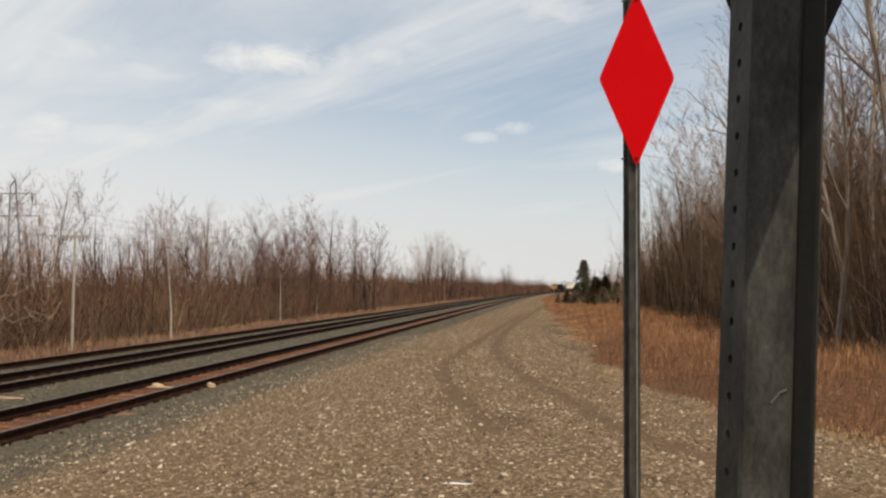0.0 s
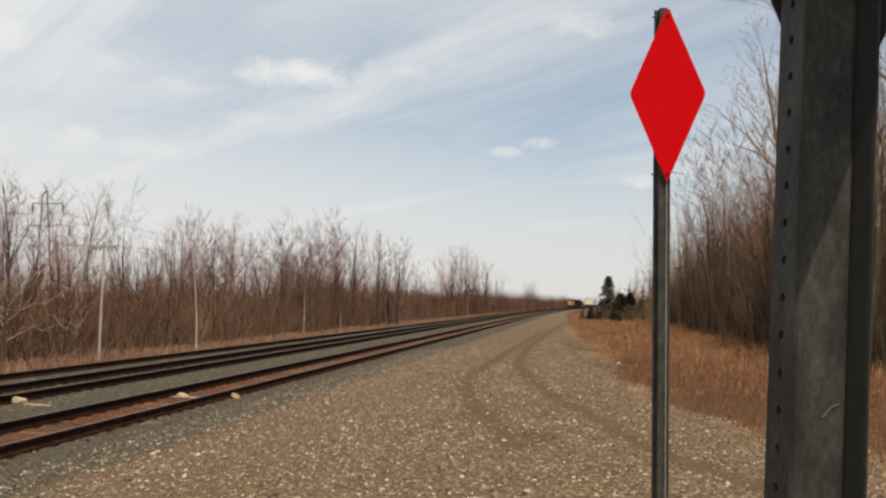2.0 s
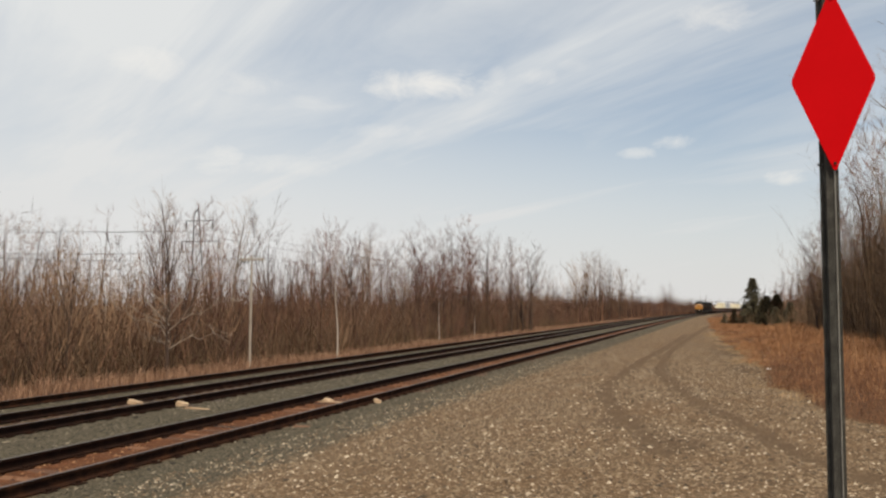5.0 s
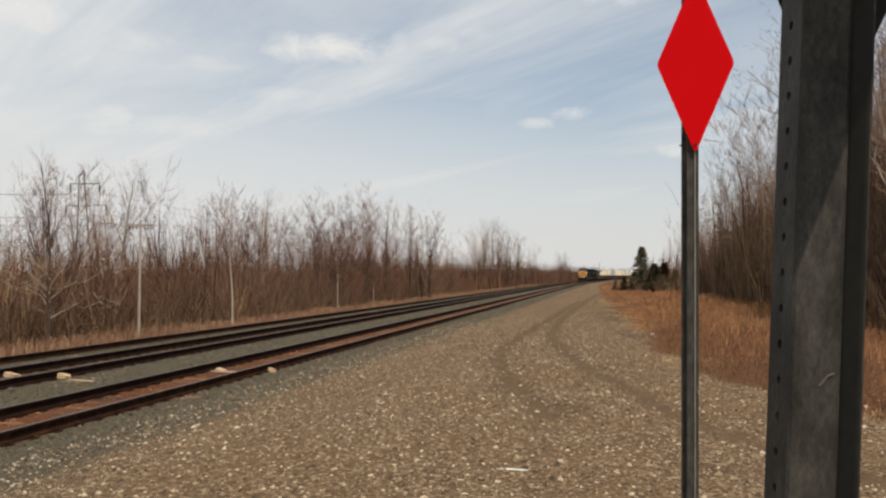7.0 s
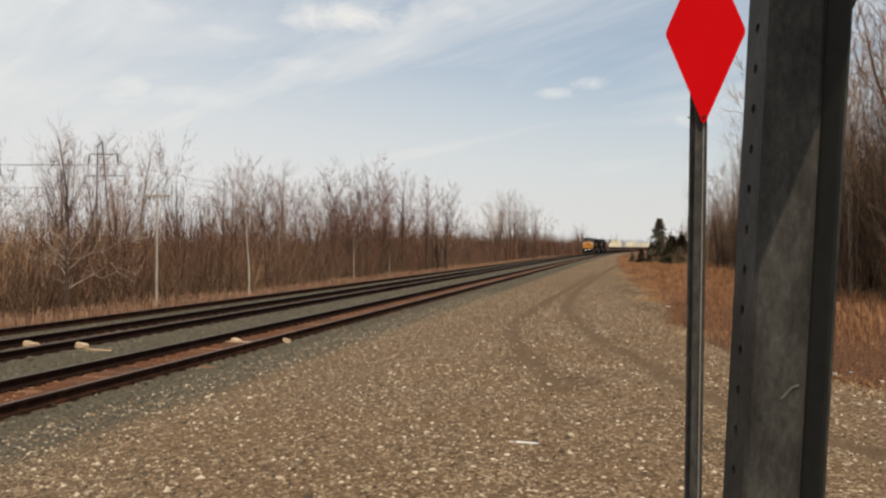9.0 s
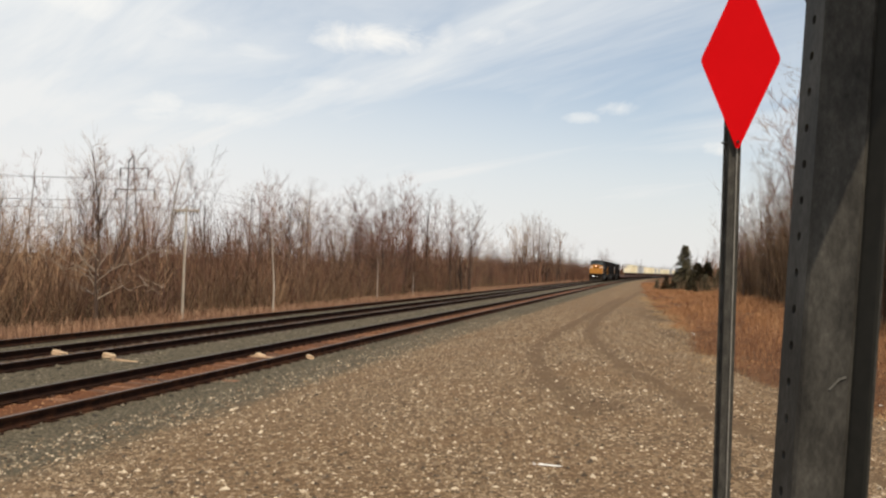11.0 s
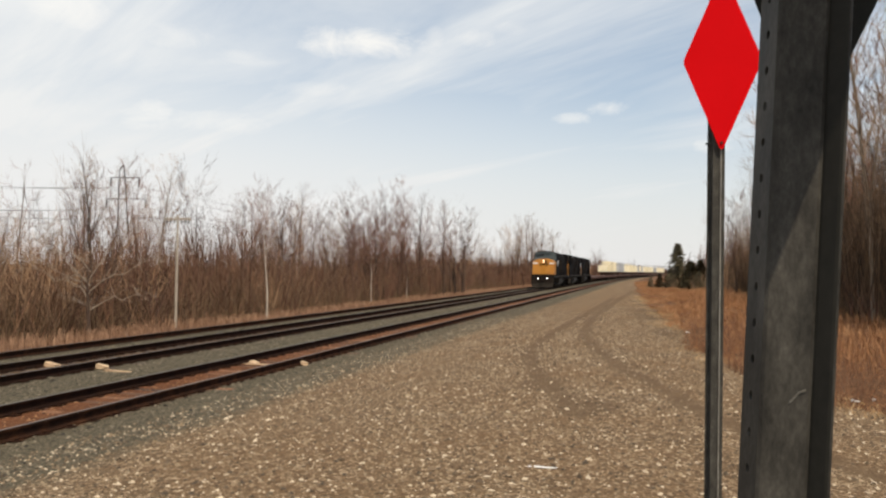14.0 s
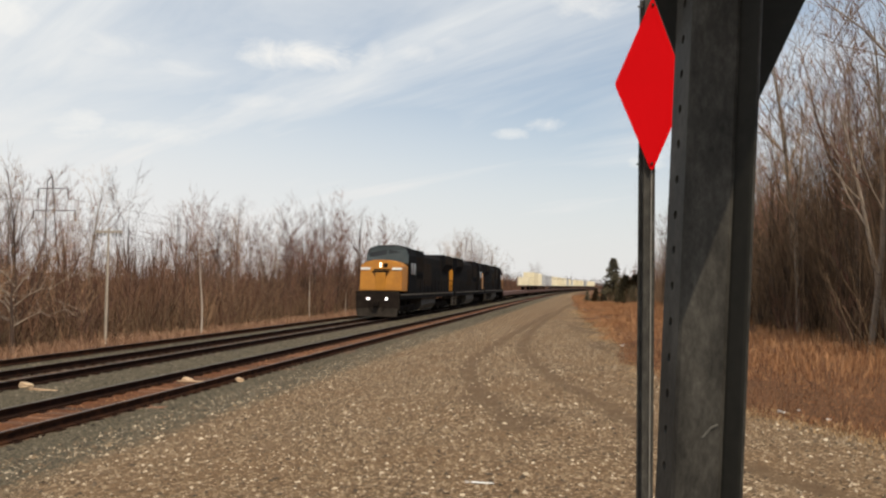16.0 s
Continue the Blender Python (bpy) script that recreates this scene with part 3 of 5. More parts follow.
def tree(seed, height, trunk, bark, twig, label, category="tree", habit=grow, **how):
    pieces = habit(seed, height, trunk, **how)
    ob = thing("bare_tree", label, category, "bare trees along the line")
    mesh_part("trunk", *limbs_mesh([p for p in pieces if p[4] <= 1], 4), bark, ob)
    mesh_part("crown", *limbs_mesh([p for p in pieces if p[4] > 1], 3), twig, ob)
    return ob, len(pieces)


def shrub(seed, height, twig, label):
    rng = random.Random(seed)
    pieces = []
    for i in range(9):
        for a, b, r0, r1, level in grow(seed * 31 + i, height * rng.uniform(0.6, 1), 0.022, 0.15, 0.6, 2, 34, 0.08):
            off = Vector((rng.uniform(-0.02, 0.02) + 0.5 * math.cos(i * 2.4) * i / 9, 0.5 * math.sin(i * 2.4) * i / 9, 0))
            q = Vector((math.cos(i * 2.4), math.sin(i * 2.4), 0)) * 0.28
            pieces.append((a + off + q * a.z, b + off + q * b.z, r0, min(r1, 0.007) if level == 2 else r1, 3 if level == 2 else 1))
    ob = thing("bare_shrub", label, "shrub", "bare shrubs along the line")
    mesh_part("stem_clump", *limbs_mesh(pieces, 3), twig, ob)
    return ob


def spruce(seed, height):
    """A small spruce: a tapered trunk, whorls of drooping boughs and many short needle sprays."""
    rng = random.Random(seed)
    ob = thing("spruce_tree", "small dark green spruce at the edge of the bare woods", "conifer tree")
    bm = bmesh.new()
    rod(bm, (0, 0, -0.1), (0, 0, height * 0.98), 0.13, 0.015, 7)
    part("trunk", bm, BARK, ob)
    verts, faces = [], []
    z = height * 0.06
    while z < height * 0.985:
        reach = (1 - z / height) ** 0.85 * height * 0.36 * rng.uniform(0.8, 1.15) + 0.08
        for i in range(rng.randint(6, 9)):
            a = rng.uniform(0, 6.28)
            out = Vector((math.cos(a), math.sin(a), 0))
            r = reach * rng.uniform(0.6, 1.1)
            for k in range(max(3, int(r / 0.14))):
                f = (k + 1) / max(3, int(r / 0.14))
                c = Vector((0, 0, z)) + out * (r * f) + Vector((0, 0, -0.22 * r * f * f + rng.uniform(-0.05, 0.05)))
                for _ in range(3):
                    d = (out * rng.uniform(0.2, 1) + Vector((rng.gauss(0, 0.6), rng.gauss(0, 0.6), rng.gauss(-0.1, 0.35)))).normalized() * rng.uniform(0.16, 0.34)
                    s = d.orthogonal().normalized() * 0.045
                    n = len(verts)
                    verts += [c - s, c + s, c + d + s * 0.3, c + d - s * 0.3]
                    faces.append((n, n + 1, n + 2, n + 3))
        z += rng.uniform(0.10, 0.2) * (0.5 + 0.6 * (1 - z / height))
    mesh_part("crown", verts, faces, NEEDLE, ob)
    return ob


def set_copy(ob, x, y, scale=1.0, turn=0.0, sink=0.0, tall=1.0):
    m = Matrix.LocRotScale((x, y, land(x, y) - sink), Euler((0, 0, turn)), (scale, scale, scale * tall))
    return copy_thing(ob, m)


# ---- tracks ----
RAIL_PROFILE = [(-0.070, -0.18), (0.070, -0.18), (0.070, -0.168), (0.012, -0.145), (0.010, -0.045), (0.036, -0.038), (0.037, -0.008), (0.030, 0.0), (-0.030, 0.0), (-0.037, -0.008), (-0.036, -0.038), (-0.010, -0.045), (-0.012, -0.145), (-0.070, -0.168)]
STATIONS = [-40, 0, 30, 60, 90, 110] + [130 + 15 * i for i in range(44)]


def rail_mesh(u, stations, drop=0.0):
    verts, faces = [], []
    n = len(RAIL_PROFILE)
    for y in stations:
        for px, pz in RAIL_PROFILE:
            verts.append((u + px + bend(y), y, RAIL + pz - drop))
    for j in range(len(stations) - 1):
        for i in range(n):
            a, b = j * n + i, j * n + (i + 1) % n
            faces.append((a, a + n, b + n, b))
    faces.append(tuple(range(n)))
    return verts, faces


def rail(u, parent=None, stations=STATIONS, name="rail", drop=0.0):
    verts, faces = rail_mesh(u, stations, drop)
    ob = mesh_part(name, verts, faces, RUST, parent)
    ob.data.materials.append(RAILTOP)
    for k, p in enumerate(ob.data.polygons[:-1]):
        if k % len(RAIL_PROFILE) == 7:
            p.material_index = 1
    return ob


def plates_mesh(u, y0, y1):
    bm = bmesh.new()
    y = y0
    while y < y1:
        for s in (-0.75, 0.75):
            x = u + s + bend(y)
            box(bm, x - 0.17, x + 0.17, y - 0.09, y + 0.09, RAIL - 0.196, RAIL - 0.176)
            for q in (-0.095, 0.095):
                box(bm, x + q - 0.02, x + q + 0.02, y - 0.03, y + 0.03, RAIL - 0.178, RAIL - 0.145)
        y += 0.52
    return bm


def build_track(u, label, wood):
    ob = thing("railway_track", label, "railway track", "parallel railway tracks")
    rail(u - 0.75, ob)
    rail(u + 0.75, ob)
    tagged(part("plate_and_spike_run", plates_mesh(u, 3.0, 70), RUST, ob), kind="stuff")
    bm = bmesh.new()
    box(bm, -1.28, 1.28, -0.115, 0.115, -0.17, 0, 0.012)
    rng = random.Random(int(-u * 10))
    first = part("tie", bm, wood, ob)
    first.matrix_basis = pose(u, 3.0, RAIL - 0.194)
    for i in range(1, 260):
        y = 3.0 + 0.52 * i
        again(first, pose(u + rng.gauss(0, 0.03) + bend(y), y, RAIL - 0.194 - abs(rng.gauss(0, 0.006)), 0, rng.gauss(0, 0.4), rng.gauss(0, 0.8)))
    return ob


def scrap(name, label, x, y, z, size, turn, seed, mat=FRESHWOOD, category="wood scrap"):
    """A splintered piece of wood with uneven ends."""
    rng = random.Random(seed)
    bm = bmesh.new()
    lx, ly, lz = size
    box(bm, -lx / 2, lx / 2, -ly / 2, ly / 2, 0, lz)
    bmesh.ops.subdivide_edges(bm, edges=bm.edges[:], cuts=2)
    for v in bm.verts:
        v.co.x += rng.gauss(0, 0.11) * lx if abs(v.co.x) > lx * 0.4 else 0
        v.co.z *= (1.0 - 0.55 * (v.co.x / lx + 0.5) * (v.co.z / lz)) * rng.uniform(0.85, 1.1)
        v.co.y += rng.gauss(0, 0.05) * ly
    ob = part(name, bm, mat)
    ob.matrix_basis = pose(x, y, z, 0, 0, turn)
    return tagged(ob, label, category, "pale wood scraps by the rails")


build_ground()
build_track(-9.1, "rusty track with orange-brown dirt between its rails", RUSTYTIE)
build_track(-13.25, "main railway track on grey ballast", TIE)
spare = thing("spare_rail", "old rusty rail lying on the far ballast shoulder", "rail")
rail(-16.05, spare, drop=0.02)
CHUNK = land(-8.2, 18.8)
scrap("wood_scrap", "pale splintered tie end beside the rusty rail", -8.2, 18.75, CHUNK, (0.18, 0.24, 0.11), 20, 1)
scrap("wood_scrap", "pale splintered tie end between the rails", -9.55, 18.6, RAIL - 0.2, (0.20, 0.18, 0.09), -15, 2)
scrap("wood_strip", "thin pale wood strip lying between the rails", -9.12, 18.3, RAIL - 0.185, (0.85, 0.08, 0.04), 8, 3)
scrap("wood_scrap", "pale splintered tie end beside the main track", -12.35, 16.35, land(-12.3, 16.3) + 0.01, (0.26, 0.26, 0.13), 30, 4)
scrap("wood_strip", "thin pale wood strip beside the main track", -11.75, 16.0, land(-11.7, 16.0), (0.62, 0.07, 0.05), 4, 5)
scrap("wood_scrap", "pale splintered tie end between the main rails", -13.8, 16.4, RAIL - 0.2, (0.26, 0.24, 0.10), 10, 6)
scrap("wood_scrap", "pale splintered tie end by the far main rail", -14.35, 13.4, RAIL - 0.21, (0.28, 0.26, 0.12), 10, 7)
lath = scrap("white_lath", "small white strip lying on the gravel", -0.70, 7.66, land(-0.7, 7.66) + 0.005, (0.25, 0.035, 0.012), 3, 8, WHITE, "litter")


# ---- marker posts ----
def channel_post(parent, width, web, deep, z0, z1, thick=0.005):
    """A flanged steel channel: flanges to the sides, two walls and a web."""
    w, g, d, t = width / 2, web / 2, deep, thick
    bm = bmesh.new()
    outline = [(-w, 0), (-g, 0), (-g + t * 0.4, -d + t), (g - t * 0.4, -d + t), (g, 0), (w, 0), (w, -t), (g + t, -t), (g + t * 0.6, -d), (-g - t * 0.6, -d), (-g - t, -t), (-w, -t)]
    extrude(bm, outline, z0, z1, "z")
    bmesh.ops.bevel(bm, geom=[e for e in bm.edges if abs(e.verts[0].co.z - e.verts[1].co.z) > 0.1], offset=t * 0.22, segments=1, affect="EDGES")
    return part("channel", bm, STEEL, parent)


def diamond(parent, mat, wide, tall, r=0.03, thick=0.003):
    """A tall diamond plate with rounded side corners."""
    a, b = wide / 2, tall / 2
    pts = []
    for cx, cy, rr in ((a, 0, r), (0, b, 0.008), (-a, 0, r), (0, -b, 0.008)):
        out = Vector((cx, cy)).normalized()
        n1 = Vector((b, a)).normalized()
        corner = Vector((cx, cy))
        dist = rr / max(0.05, abs(n1.dot(out)))
        centre = corner - out * dist
        base = math.atan2(out.y, out.x)
        w = math.acos(min(1, abs(n1.dot(out))))
        for k in range(-4, 5):
            q = base + w * k / 4
            pts.append((centre.x + rr * math.cos(q), centre.y + rr * math.sin(q)))
    bm = bmesh.new()
    extrude(bm, pts, -thick, 0, "y")
    return part("plate", bm, mat, parent)


def bolt(parent, x, y, z, r=0.008, deep=0.012):
    bm = bmesh.new()
    rod(bm, (x, y, z), (x, y - deep, z), r, r * 0.85, 6)
    return part("bolt", bm, SIGN_BACK_AND_SHADE, parent)


# red diamond on its channel post
marker = thing("red_diamond_marker", "bright red diamond marker on a grey steel channel post", "sign", m=pose(0.540, 3.1, 0, 0, 0.25, 3))
post = channel_post(marker, 0.066, 0.026, 0.030, -0.35, 3.10, 0.004)
post.matrix_basis = pose(-0.010, 0.045, 0)
# narrow rib, paler than the channel behind it
bm = bmesh.new()
extrude(bm, [(0.002, 0.011), (0.0035, 0.009), (0.0055, 0.009), (0.007, 0.011), (0.007, 0.0145), (0.002, 0.0145)], -0.3, 3.09, "z")
part("rib", bm, ZINC, marker, "paler narrow rib of the channel")
plate = diamond(marker, RED, 0.296, 0.712, 0.045)
plate.matrix_basis = pose(0.004, 0.0, 2.745)
bolt(plate, 0, -0.003, 0.318, 0.006, 0.006)
bolt(plate, 0, -0.003, -0.318, 0.006, 0.006)
bm = bmesh.new()
rod(bm, (-0.052, 0.03, 2.428), (-0.02, 0.03, 2.428), 0.0035, None, 6)
part("bolt_end", bm, DARKMETAL, marker)
bm = bmesh.new()
rod(bm, (-0.052, 0.03, 3.068), (-0.02, 0.03, 3.068), 0.0035, None, 6)
part("bolt_end", bm, DARKMETAL, marker)

# near post: seen from its side, with the punched web turned towards the tracks
near = thing("steel_sign_post", "weathered galvanised channel post with a diamond plate seen from behind", "sign post", m=pose(0.2755, 0.47, 0, 0, 2.4, 0))


def punched_strip(parent, z0, z1):
    """The narrow web face: a steel strip with a row of round holes cut through it."""
    bm = bmesh.new()
    t, w, n, pitch, r = 0.0025, 0.0365, 16, 0.0265, 0.0034
    z = z0
    while z < z1:
        ring, rim = [], []
        corner = math.atan2(pitch, w)
        turns = [0, corner / 2, corner, (corner + math.pi / 2) / 2]
        turns = turns + [math.pi / 2] + [math.pi - q for q in reversed(turns[1:])]
        turns = turns + [q + math.pi for q in turns]
        n = len(turns)
        for q in turns:
            c, s = math.cos(q), math.sin(q)
            k = min((w / 2) / max(1e-6, abs(c)), (pitch / 2) / max(1e-6, abs(s)))
            ring.append([bm.verts.new((y, r * c, z + r * s)) for y in (0, t)])
            rim.append([bm.verts.new((y, k * c, z + k * s)) for y in (0, t)])
        for i in range(n):
            j = (i + 1) % n
            for side in (0, 1):
                bm.faces.new((ring[i][side], ring[j][side], rim[j][side], rim[i][side]))
            bm.faces.new((ring[i][0], ring[i][1], ring[j][1], ring[j][0]))
        z += pitch
    bmesh.ops.remove_doubles(bm, verts=bm.verts, dist=0.0008)
    bmesh.ops.recalc_face_normals(bm, faces=bm.faces)
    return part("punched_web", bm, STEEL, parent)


def near_wall(parent, pts, name, mat=STEEL):
    """A folded steel wall of the channel, given by its plan line, with real thickness."""
    bm = bmesh.new()
    t = 0.0035
    back = [(x + t * 0.25, y + t) for x, y in reversed(pts)]
    extrude(bm, pts + back, -0.4, 2.9, "z")
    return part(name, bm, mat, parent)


web = punched_strip(near, 1.2, 2.9)
web.matrix_basis = pose(0.0048, 0.0179, 0, 0, 0, 11.8)
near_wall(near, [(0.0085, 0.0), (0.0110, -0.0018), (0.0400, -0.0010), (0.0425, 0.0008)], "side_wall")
# same steel as the walls, but its shade is put into a darker colour
near_wall(near, [(0.0425, 0.0008), (0.0440, -0.0010), (0.0515, -0.0085), (0.0535, -0.0095)], "flange", SIGN_BACK_AND_SHADE)
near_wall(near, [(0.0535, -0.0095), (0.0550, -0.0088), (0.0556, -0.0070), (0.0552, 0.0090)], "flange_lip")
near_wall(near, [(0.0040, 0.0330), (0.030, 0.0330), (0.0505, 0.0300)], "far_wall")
back = diamond(near, SIGN_BACK_AND_SHADE, 0.280, 0.700, 0.028)
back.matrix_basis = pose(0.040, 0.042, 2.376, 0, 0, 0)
# unseen plate added above head height before the post: its edge shades the upper side wall
to_post = near.matrix_basis.inverted()
shade_plate = diamond(near, SIGN_BACK_AND_SHADE, 0.280, 0.740, 0.028)
shade_plate.matrix_basis = to_post @ pose(0.429, 0.33, 2.490)
# added rods, also out of view, that tie the shading plate to the post
for z in (2.36, 2.62):
    bm = bmesh.new()
    rod(bm, to_post @ Vector((0.420, 0.33, z)), to_post @ Vector((0.405, 0.515, z)), 0.006, None, 8)
    part("bracket", bm, DARKMETAL, near)
bm = bmesh.new()
for z in (0.285, -0.285):
    rod(bm, (0.040, 0.044, 2.376 + z), (0.040, 0.018, 2.376 + z), 0.004, None, 8)
part("bolt", bm, DARKMETAL, near)
bm = bmesh.new()
extrude(bm, [(0.0275, 1.8360), (0.0287, 1.8355), (0.0345, 1.8430), (0.0385, 1.8450), (0.0380, 1.8460), (0.0335, 1.8440)], -0.0022, -0.0012, "y")
part("scratch", bm, SCRAPE, near, "pale scrape in the zinc")


# ---- woods ----
rng = random.Random(5)
TALL = [tree(11, 10.0, 0.11, BARK, TWIG, "tall bare tree with a fan of upswept red-brown limbs", habit=fan, fork=0.24, stems=9, open_angle=17)[0],
        tree(12, 11.0, 0.12, BARK, TWIG, "tall bare tree with a fan of upswept red-brown limbs", habit=fan, fork=0.30, stems=7, open_angle=20)[0],
        tree(13, 9.0, 0.11, BARK, TWIG, "tall bare tree with a straight trunk and short side limbs", fork=0.22, spread_angle=48, ends=(1,))[0],
        tree(14, 10.4, 0.13, BARK, TWIGTAN, "tall bare tree with a wide fan of tan limbs", habit=fan, fork=0.16, stems=11, open_angle=25)[0]]
SLIM = [tree(15, 10.0, 0.08, BARK, TWIGTAN, "slender bare tree with thin ascending tan limbs", habit=fan, fork=0.38, stems=4, open_angle=15)[0],
        tree(16, 9.6, 0.075, PALEBARK, TWIGTAN, "slender bare tree with a pale trunk and thin tan limbs", habit=fan, fork=0.46, stems=3, open_angle=18)[0]]
PALE = [tree(21, 10.0, 0.11, PALEBARK, TWIGTAN, "slender bare tree with pale bark", fork=0.45, spread_angle=28)[0],
        tree(22, 9.0, 0.10, PALEBARK, TWIG, "slender bare tree with pale bark", fork=0.4, spread_angle=30)[0]]
YOUNG = [tree(26, 5.0, 0.05, BARK, TWIG, "young bare tree with dense red-brown twigs", fork=0.08, spread_angle=36, levels=3, ends=(2, 3))[0],
         tree(27, 5.5, 0.055, BARK, TWIGTAN, "young bare tree with dense tan twigs", fork=0.1, spread_angle=33, levels=3, ends=(2, 3))[0]]
BUSH = [shrub(31, 2.8, TWIG, "dense bare red-brown shrub"), shrub(32, 3.2, TWIGTAN, "dense bare tan shrub"), shrub(33, 2.4, TWIG, "dense bare red-brown shrub")]
# the first of each kind stands in the woods itself
for k, ob in enumerate(TALL + SLIM + PALE + YOUNG):
    x, y = -31 - 1.3 * k, 44 + 9 * k
    ob.matrix_basis = pose(x, y, land(x, y), 0, 0, 40 * k)
for k, ob in enumerate(BUSH):
    ob.matrix_basis = pose(-21.5 - k, 26 + 6 * k, land(-21.5, 26), 0, 0, 50 * k)

# single trees that stand out: which kind, place, height against the pattern's own
MARKED = [(TALL[0], -28.6, 35, 0.86), (TALL[1], -27.4, 36.5, 0.78), (TALL[2], -26.4, 33, 0.72), (PALE[0], -33.8, 50, 1.0), (TALL[3], -38, 72, 1.1), (TALL[1], -35.6, 70, 1.06), (TALL[0], -33.8, 70, 1.14),
          (TALL[2], -31.4, 69, 1.12), (TALL[3], -29.0, 71, 0.98), (TALL[1], -26.3, 72, 1.02), (TALL[2], -24.4, 73, 1.08), (TALL[0], -22.6, 74, 1.18), (TALL[2], -21.4, 75, 1.05), (TALL[3], -19.1, 80, 0.92),
          (TALL[2], -18.6, 82, 0.8), (TALL[3], -23.5, 148, 1.35), (TALL[2], -21.0, 150, 1.3), (TALL[3], -25.5, 151, 1.15), (YOUNG[1], -22.2, 149, 2.3), (YOUNG[1], -19.5, 151, 2.0), (YOUNG[1], -17.2, 152, 1.7), (YOUNG[1], -24.3, 153, 2.1), (TALL[3], -17.5, 150, 1.0), (TALL[2], -14.8 - 6, 152, 1.0), (TALL[0], -14.5, 250, 0.95), (TALL[1], -15.5, 252, 0.9),
          (TALL[3], -30.5, 27, 0.7), (TALL[1], -33, 26, 0.78), (TALL[0], -36, 28, 0.8), (TALL[2], -40, 40, 0.9)]
for ob, x, y, s in MARKED:
    set_copy(ob, x, y, s, rng.uniform(0, 6.28))
# the thick row of trees across the track, and the tan group far down the line
for i in range(24):
    y = rng.uniform(64, 84)
    set_copy(rng.choice(TALL[:3]), -18.8 - 0.62 * i - rng.uniform(0, 1.2), y, rng.uniform(0.70, 0.98), rng.uniform(0, 6.28))
for i in range(8):
    set_copy(rng.choice((TALL[3], YOUNG[1])), -26.5 + 1.5 * i, rng.uniform(146, 156), rng.uniform(0.9, 1.3) - 0.06 * i, rng.uniform(0, 6.28))
# the left-hand woods behind them
for i in range(22):
    y = 14 + 190 * rng.random() ** 1.3
    x = bend(y) - rng.uniform(24, 58) - 0.02 * y
    s = rng.uniform(0.42, 0.72)
    set_copy(rng.choice(TALL + TALL + PALE), x, y, s, rng.uniform(0, 6.28))
for i in range(22):
    y = rng.uniform(85, 330)
    set_copy(rng.choice(TALL), bend(y) - rng.uniform(20, 32), y, rng.uniform(0.35, 0.6), rng.uniform(0, 6.28))
for i in range(85):
    y = 14 + 150 * rng.random() ** 1.2
    set_copy(rng.choice(YOUNG), bend(y) - rng.uniform(21, 40), y, rng.uniform(0.75, 1.5), rng.uniform(0, 6.28))
for i in range(34):
    y = 22 + 100 * rng.random() ** 1.2
    set_copy(rng.choice(YOUNG), bend(y) + 10.0 + 8 * rng.random(), y, rng.uniform(0.9, 1.6), rng.uniform(0, 6.28))
for i in range(80):
    y = 12 + 130 * rng.random() ** 1.4
    set_copy(rng.choice(BUSH), bend(y) - rng.uniform(19.6, 30), y, rng.uniform(0.7, 1.25), rng.uniform(0, 6.28))
for i in range(16):
    y = rng.uniform(18, 29)
    set_copy(BUSH[1], -21.5 - 6 * rng.random(), y, rng.uniform(1.0, 1.5), rng.uniform(0, 6.28))
for i in range(8):
    y = rng.uniform(19, 30)
    set_copy(YOUNG[1], -22.5 - 6 * rng.random(), y, rng.uniform(0.7, 1.05), rng.uniform(0, 6.28))
# the right-hand woods: taller, close to the lot
for x, y, s, ob in [(11.0, 33.8, 1.12, PALE[0]), (9.5, 37, 1.25, SLIM[1]), (10.4, 29, 1.07, PALE[1]), (12.6, 31, 1.3, SLIM[0]), (11.2, 44, 1.6, PALE[0]), (10.6, 47, 1.45, TALL[0]), (12.4, 50, 1.6, TALL[3]), (10.3, 58, 1.5, SLIM[1]), (9.8, 62, 1.45, TALL[1]), (11.5, 66, 1.5, TALL[3]), (9.6, 72, 1.15, TALL[0]),
                    (8.4, 80, 0.92, TALL[0]), (9.4, 84, 0.95, TALL[3]), (8.6, 90, 0.75, TALL[1]), (12.1, 24, 0.97, SLIM[0]), (10.6, 25.5, 1.45, PALE[0]), (12.4, 25.0, 1.5, SLIM[1]), (9.3, 27.5, 1.15, PALE[1]), (14.0, 27, 1.5, SLIM[0]), (14.1, 21, 1.02, PALE[0]), (11.6, 30.0, 1.6, SLIM[1]), (10.9, 36, 1.7, SLIM[0]),
                    (13.2, 38, 1.5, TALL[1]), (15.0, 34, 1.35, TALL[3]), (16.5, 30, 1.3, TALL[0]), (18.0, 36, 1.4, TALL[1]), (15.5, 44, 1.5, TALL[0])]:
    set_copy(ob, x, y, s, rng.uniform(0, 6.28))
for i in range(26):
    y = 20 + 150 * rng.random() ** 1.5
    x = bend(y) + 13.0 + rng.uniform(0, 26) * rng.random()
    set_copy(rng.choice(TALL[:2] + SLIM + SLIM + PALE), x, y, rng.uniform(0.85, 1.35) * (0.75 if y > 85 else 1), rng.uniform(0, 6.28))
for i in range(50):
    y = 20 + 120 * rng.random() ** 1.3
    set_copy(rng.choice(BUSH), bend(y) + 8.5 + 9 * rng.random(), y, rng.uniform(0.7, 1.3), rng.uniform(0, 6.28))
for i in range(14):
    y = rng.uniform(120, 420)
    set_copy(rng.choice(TALL), bend(y) + rng.uniform(7, 22), y, rng.uniform(0.45, 0.8), rng.uniform(0, 6.28))

